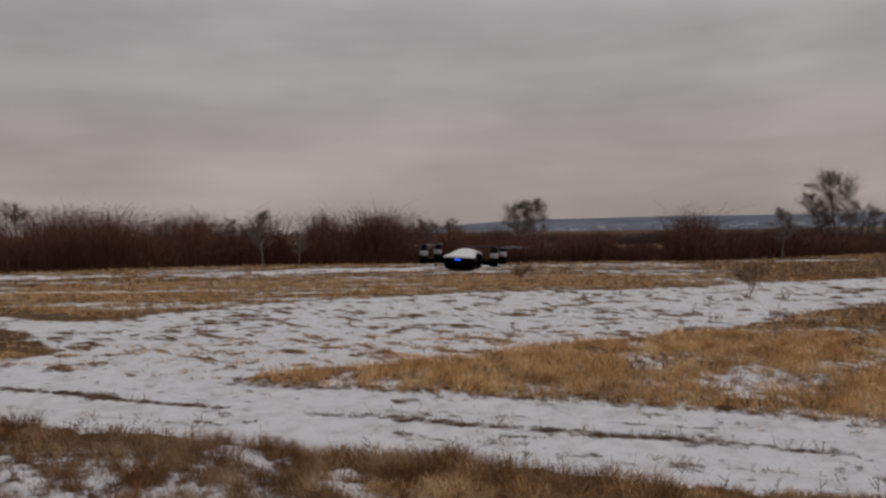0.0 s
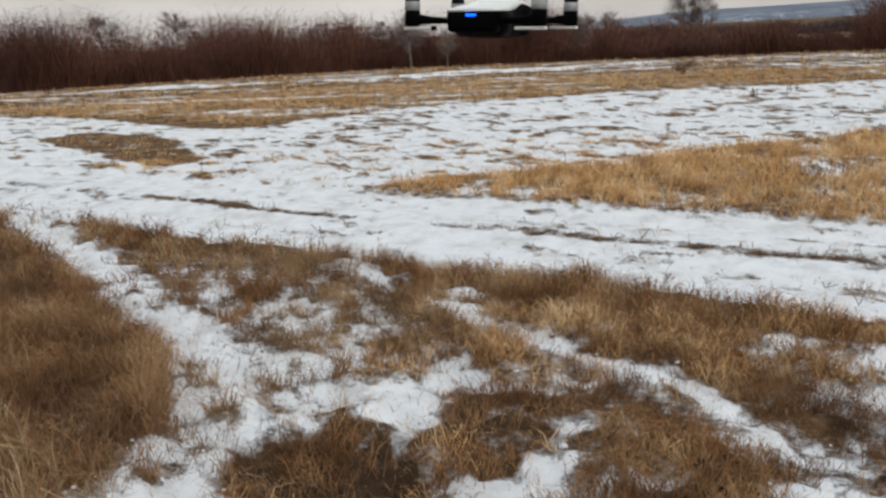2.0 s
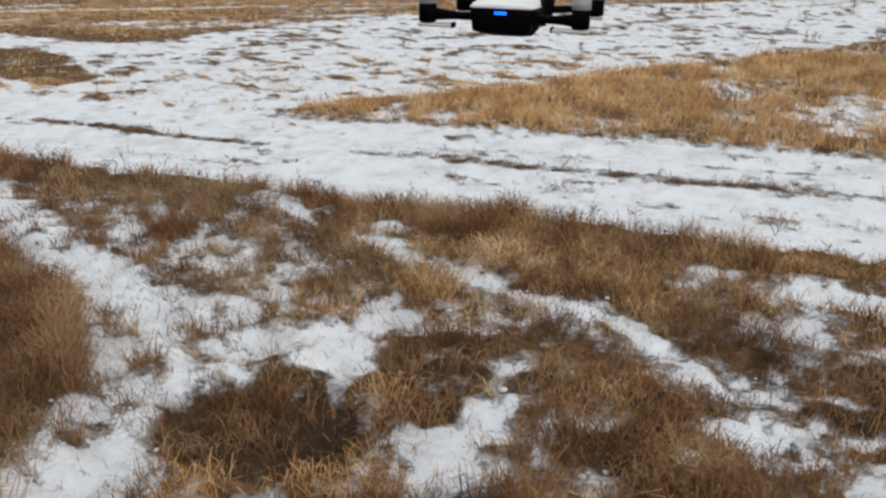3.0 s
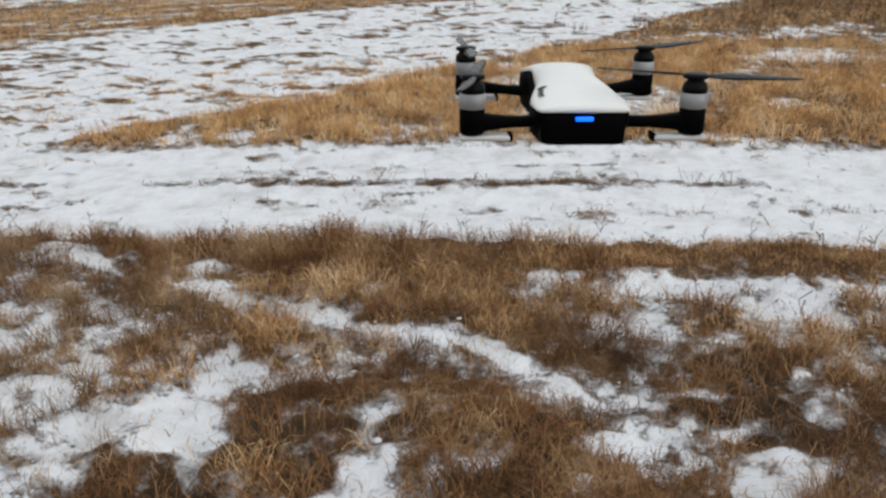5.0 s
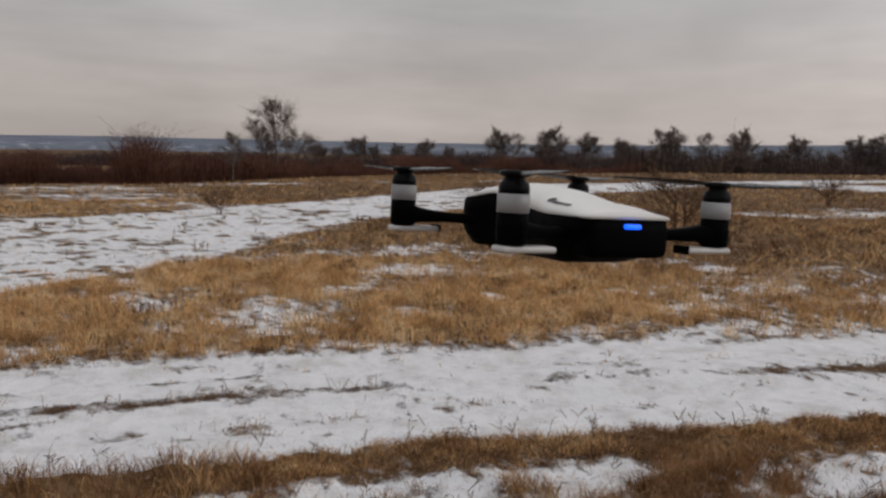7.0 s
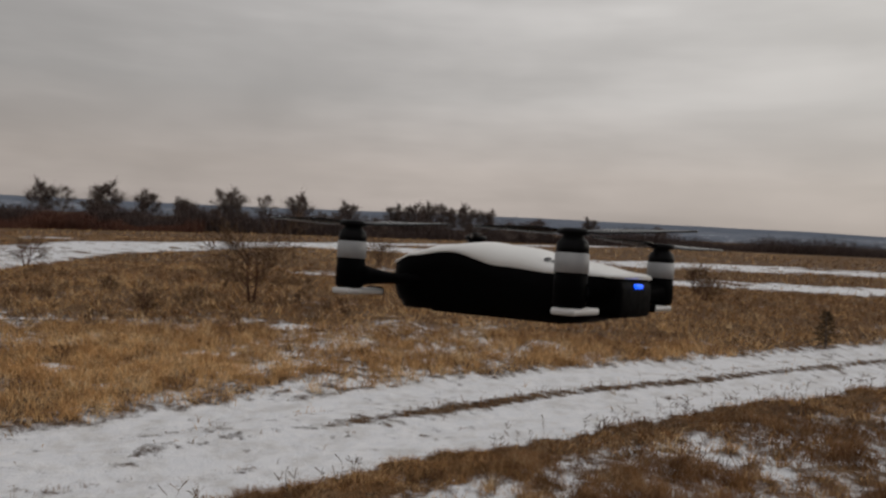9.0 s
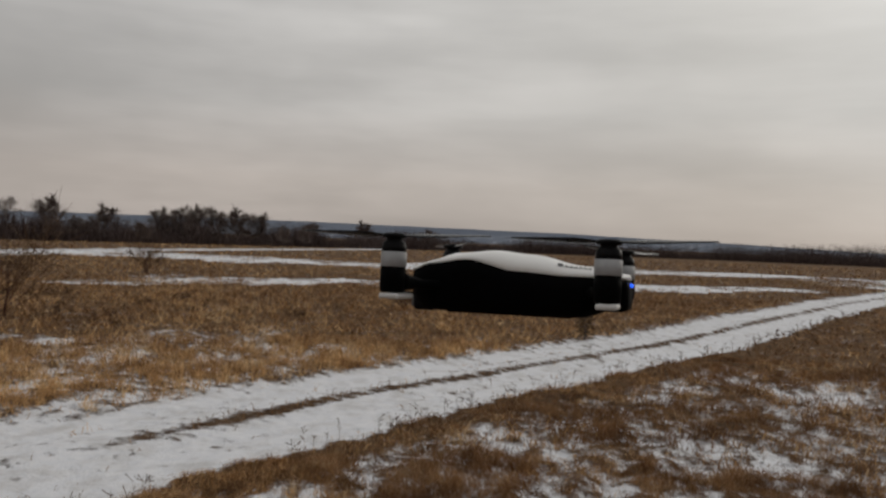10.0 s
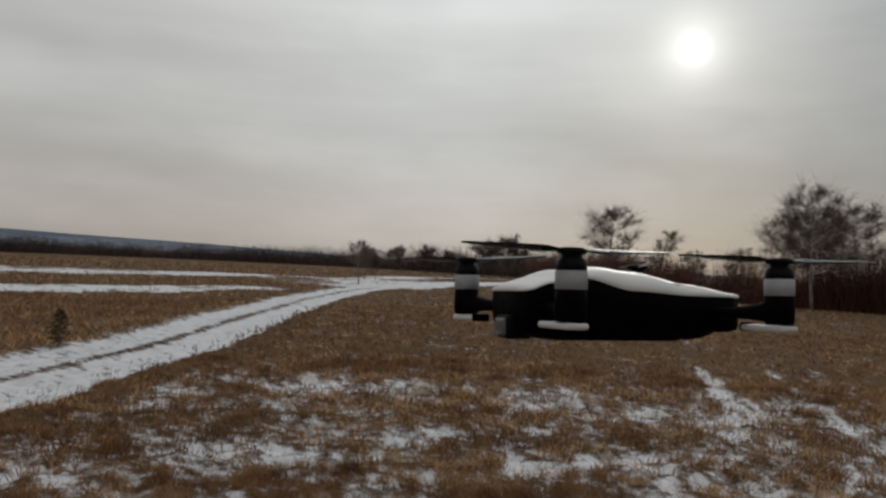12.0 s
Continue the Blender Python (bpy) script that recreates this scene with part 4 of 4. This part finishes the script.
def quadcopter():
    root = new("quadcopter")
    # black hull
    bm = bmesh.new()
    rings = []
    for i in range(25):
        f = i / 24
        y = BACK + (FRONT - BACK) * f
        w, top = curve_at(f, HALF) * (1.0 if 0.02 < f < 0.98 else 0.9), curve_at(f, EDGE)
        low = -0.0328 + 0.012 * max(0, (0.2 - f) / 0.2) ** 1.5 + 0.004 * max(0, (f - 0.9) / 0.1)
        belly = w * 0.78
        rings.append([(w, y, top), (w * 1.03, y, top - 0.008), (w * 0.99, y, low + 0.008), (belly, y, low + 0.001), (belly * 0.6, y, low), (-belly * 0.6, y, low), (-belly, y, low + 0.001), (-w * 0.99, y, low + 0.008), (-w * 1.03, y, top - 0.008), (-w, y, top), (0, y, top + 0.001)])
    loft(bm, rings)
    hull = part("hull", bm, M_BLACK, root, "matt black lower hull")
    # white shell
    bm = bmesh.new()
    rings = []
    for i in range(33):
        f = i / 32
        y = BACK - 0.0015 + (FRONT - BACK + 0.002) * f
        w, edge, crown = curve_at(f, HALF) * (1.0 if 0.02 < f < 0.99 else 0.93), curve_at(f, EDGE), curve_at(f, CROWN)
        crown = max(crown, edge + 0.003)
        over = [(w * 1.012 * math.cos(a), y, edge + (crown - edge) * math.sin(a) ** 0.75) for a in [k * math.pi / 14 for k in range(15)]]
        under = [(w * 0.97 * math.cos(a), y, edge - 0.0006) for a in [math.pi - k * math.pi / 4 for k in range(5)]]
        rings.append(over + under)
    loft(bm, rings)
    shell = part("top_shell", bm, M_WHITE, root, "glossy white top shell")
    # dark print on the shell's flank
    for y0, length, low, high in [(-0.0340, 0.0042, 0.54, 0.90)] + [(-0.0372 - 0.0030 * k, 0.0021, 0.60, 0.79) for k in range(6)]:
        bm = bmesh.new()
        ring = []
        for k in range(12):
            a = k * 6.28319 / 12
            dy, dz = (math.cos(a), math.sin(a)) if high > 0.8 else (max(-1, min(1, 1.5 * math.cos(a))), max(-1, min(1, 1.5 * math.sin(a))))
            y = y0 + length * (0.5 + 0.5 * dy)
            f = (y - BACK) / (FRONT - BACK)
            w, edge, crown = curve_at(f, HALF), curve_at(f, EDGE), curve_at(f, CROWN)
            u = low + (high - low) * (0.5 + 0.5 * dz)
            ring.append(bm.verts.new((-(w * 1.012 * math.cos(u) + 0.0004), y, edge + (max(crown, edge + 0.003) - edge) * math.sin(u) ** 0.75 + 0.0004)))
        bm.faces.new(ring[::-1])
        part("printed_bar", bm, M_MARK, shell, "black printed mark", smooth=False)
    # battery bay with the status light
    bm = bmesh.new()
    block(bm, -0.0265, 0.0265, BACK - 0.003, BACK + 0.02, -0.0275, -0.0070, 0.005)
    battery = part("battery", bm, M_BLACK, root, "matt black battery pack")
    bm = bmesh.new()
    block(bm, -0.0055, 0.0055, BACK - 0.0042, BACK, -0.0116, -0.0090, 0.0011)
    part("status_light", bm, M_LED, battery, "glowing blue light bar")
    bm = bmesh.new()
    block(bm, -0.0150, 0.0150, BACK + 0.034, FRONT - 0.022, -0.0336, -0.030, 0.0012)
    part("belly_plate", bm, M_BLACK, hull)
    # camera under the nose
    bm = bmesh.new()
    block(bm, -0.0085, 0.0085, FRONT - 0.012, FRONT + 0.0045, -0.0335, -0.0195, 0.0028)
    eye = part("camera_pod", bm, M_SATIN, root, "small black camera pod")
    bm = bmesh.new()
    block(bm, -0.0062, 0.0062, FRONT + 0.003, FRONT + 0.0062, -0.0315, -0.0215, 0.0014)
    part("lens_window", bm, M_LENS, eye, "grey glass lens window")
    # arms with motors, propellers and feet
    for sx in (1, -1):
        for sy in (1, -1):
            mx, my = sx * ROTOR_X, sy * ROTOR_Y
            ix, iy = sx * 0.017, sy * (0.052 if sy < 0 else 0.050)
            bm = bmesh.new()
            rings = []
            for k in range(9):
                f = k / 8
                x, y = ix + (mx - ix) * f, iy + (my - iy) * f
                half = 0.0078 - 0.0022 * math.sin(f * math.pi) + (0.0008 if f > 0.9 else 0)
                hi = -0.0075 - 0.0025 * math.sin(f * math.pi) - (1 - f) * 0.004
                lo = -0.0200 + 0.0015 * math.sin(f * math.pi)
                c = 0.0022
                rings.append([(x, y - half + c, hi), (x, y + half - c, hi), (x, y + half, hi - c), (x, y + half, lo + c), (x, y + half - c, lo), (x, y - half + c, lo), (x, y - half, lo + c), (x, y - half, hi - c)])
            loft(bm, rings)
            arm = part("arm", bm, M_BLACK, root, "black folding arm")
            bm = bmesh.new()
            lathe(bm, [(0.0068, -0.0212), (0.0080, -0.0200), (0.0081, -0.012), (0.0079, -0.0042)], mx, my)
            part("motor_mount", bm, M_BLACK, arm)
            bm = bmesh.new()
            lathe(bm, [(0.0077, -0.0052), (0.0082, -0.0048), (0.0082, 0.0040), (0.0077, 0.0044)], mx, my)
            part("motor_ring", bm, M_SILVER, arm, "brushed silver motor ring")
            bm = bmesh.new()
            lathe(bm, [(0.0077, 0.0042), (0.0079, 0.0070), (0.0072, 0.0098), (0.0056, 0.0112), (0.0050, 0.0127), (0.0074, 0.0131), (0.0079, 0.0139), (0.0077, 0.0152), (0.0060, 0.0160)], mx, my)
            part("motor_bell", bm, M_SATIN, arm)
            # foot: a pale strip under the arm, pointing in to the body
            bm = bmesh.new()
            block(bm, min(mx + sx * 0.008, mx - sx * 0.024), max(mx + sx * 0.008, mx - sx * 0.024), my - 0.0062, my + 0.0062, -0.0250, -0.0216, 0.0014)
            foot = part("foot", bm, M_FOOT, arm, "pale grey landing foot")
            bm = bmesh.new()
            block(bm, min(mx - sx * 0.0225, mx - sx * 0.0255), max(mx - sx * 0.0225, mx - sx * 0.0255), my - 0.0058, my + 0.0058, -0.0254, -0.0206, 0.0012)
            part("foot_tip", bm, M_BLACK, arm)
            # propeller of two blades
            spin = {(1, 1): 0.5, (1, -1): 2.75, (-1, 1): 1.62, (-1, -1): 1.40}[(sx, sy)]
            bm = bmesh.new()
            for half_turn in (0, math.pi):
                rings = []
                for k in range(12):
                    f = k / 11
                    r = 0.005 + 0.056 * f
                    chord = curve_at(f, [(0, 0.0035), (0.25, 0.0092), (0.6, 0.0082), (0.92, 0.0055), (1.0, 0.002)])
                    tilt = 0.42 - 0.26 * f
                    z = 0.0146 + 0.0012 * f
                    sec = []
                    for u, h in ((-0.5, 0), (-0.2, 0.0005), (0.25, 0.0005), (0.5, 0), (0.25, -0.0004), (-0.2, -0.0003)):
                        a = spin + half_turn
                        px, py = r, u * chord * math.cos(tilt) + 0.0012 * math.sin(f * 3)
                        sec.append((mx + px * math.cos(a) - py * math.sin(a), my + px * math.sin(a) + py * math.cos(a), z + h + u * chord * math.sin(tilt)))
                    rings.append(sec)
                loft(bm, rings)
            part("propeller", bm, M_BLADE, arm, "black two-bladed propeller")
    tagged(root, "white and black folding quadcopter drone hovering above the meadow", "drone")
    return root


copter = quadcopter()
copter.matrix_basis = pose(-0.0793, 0.6299, 1.5636, -0.36, 2.58, -3.50)
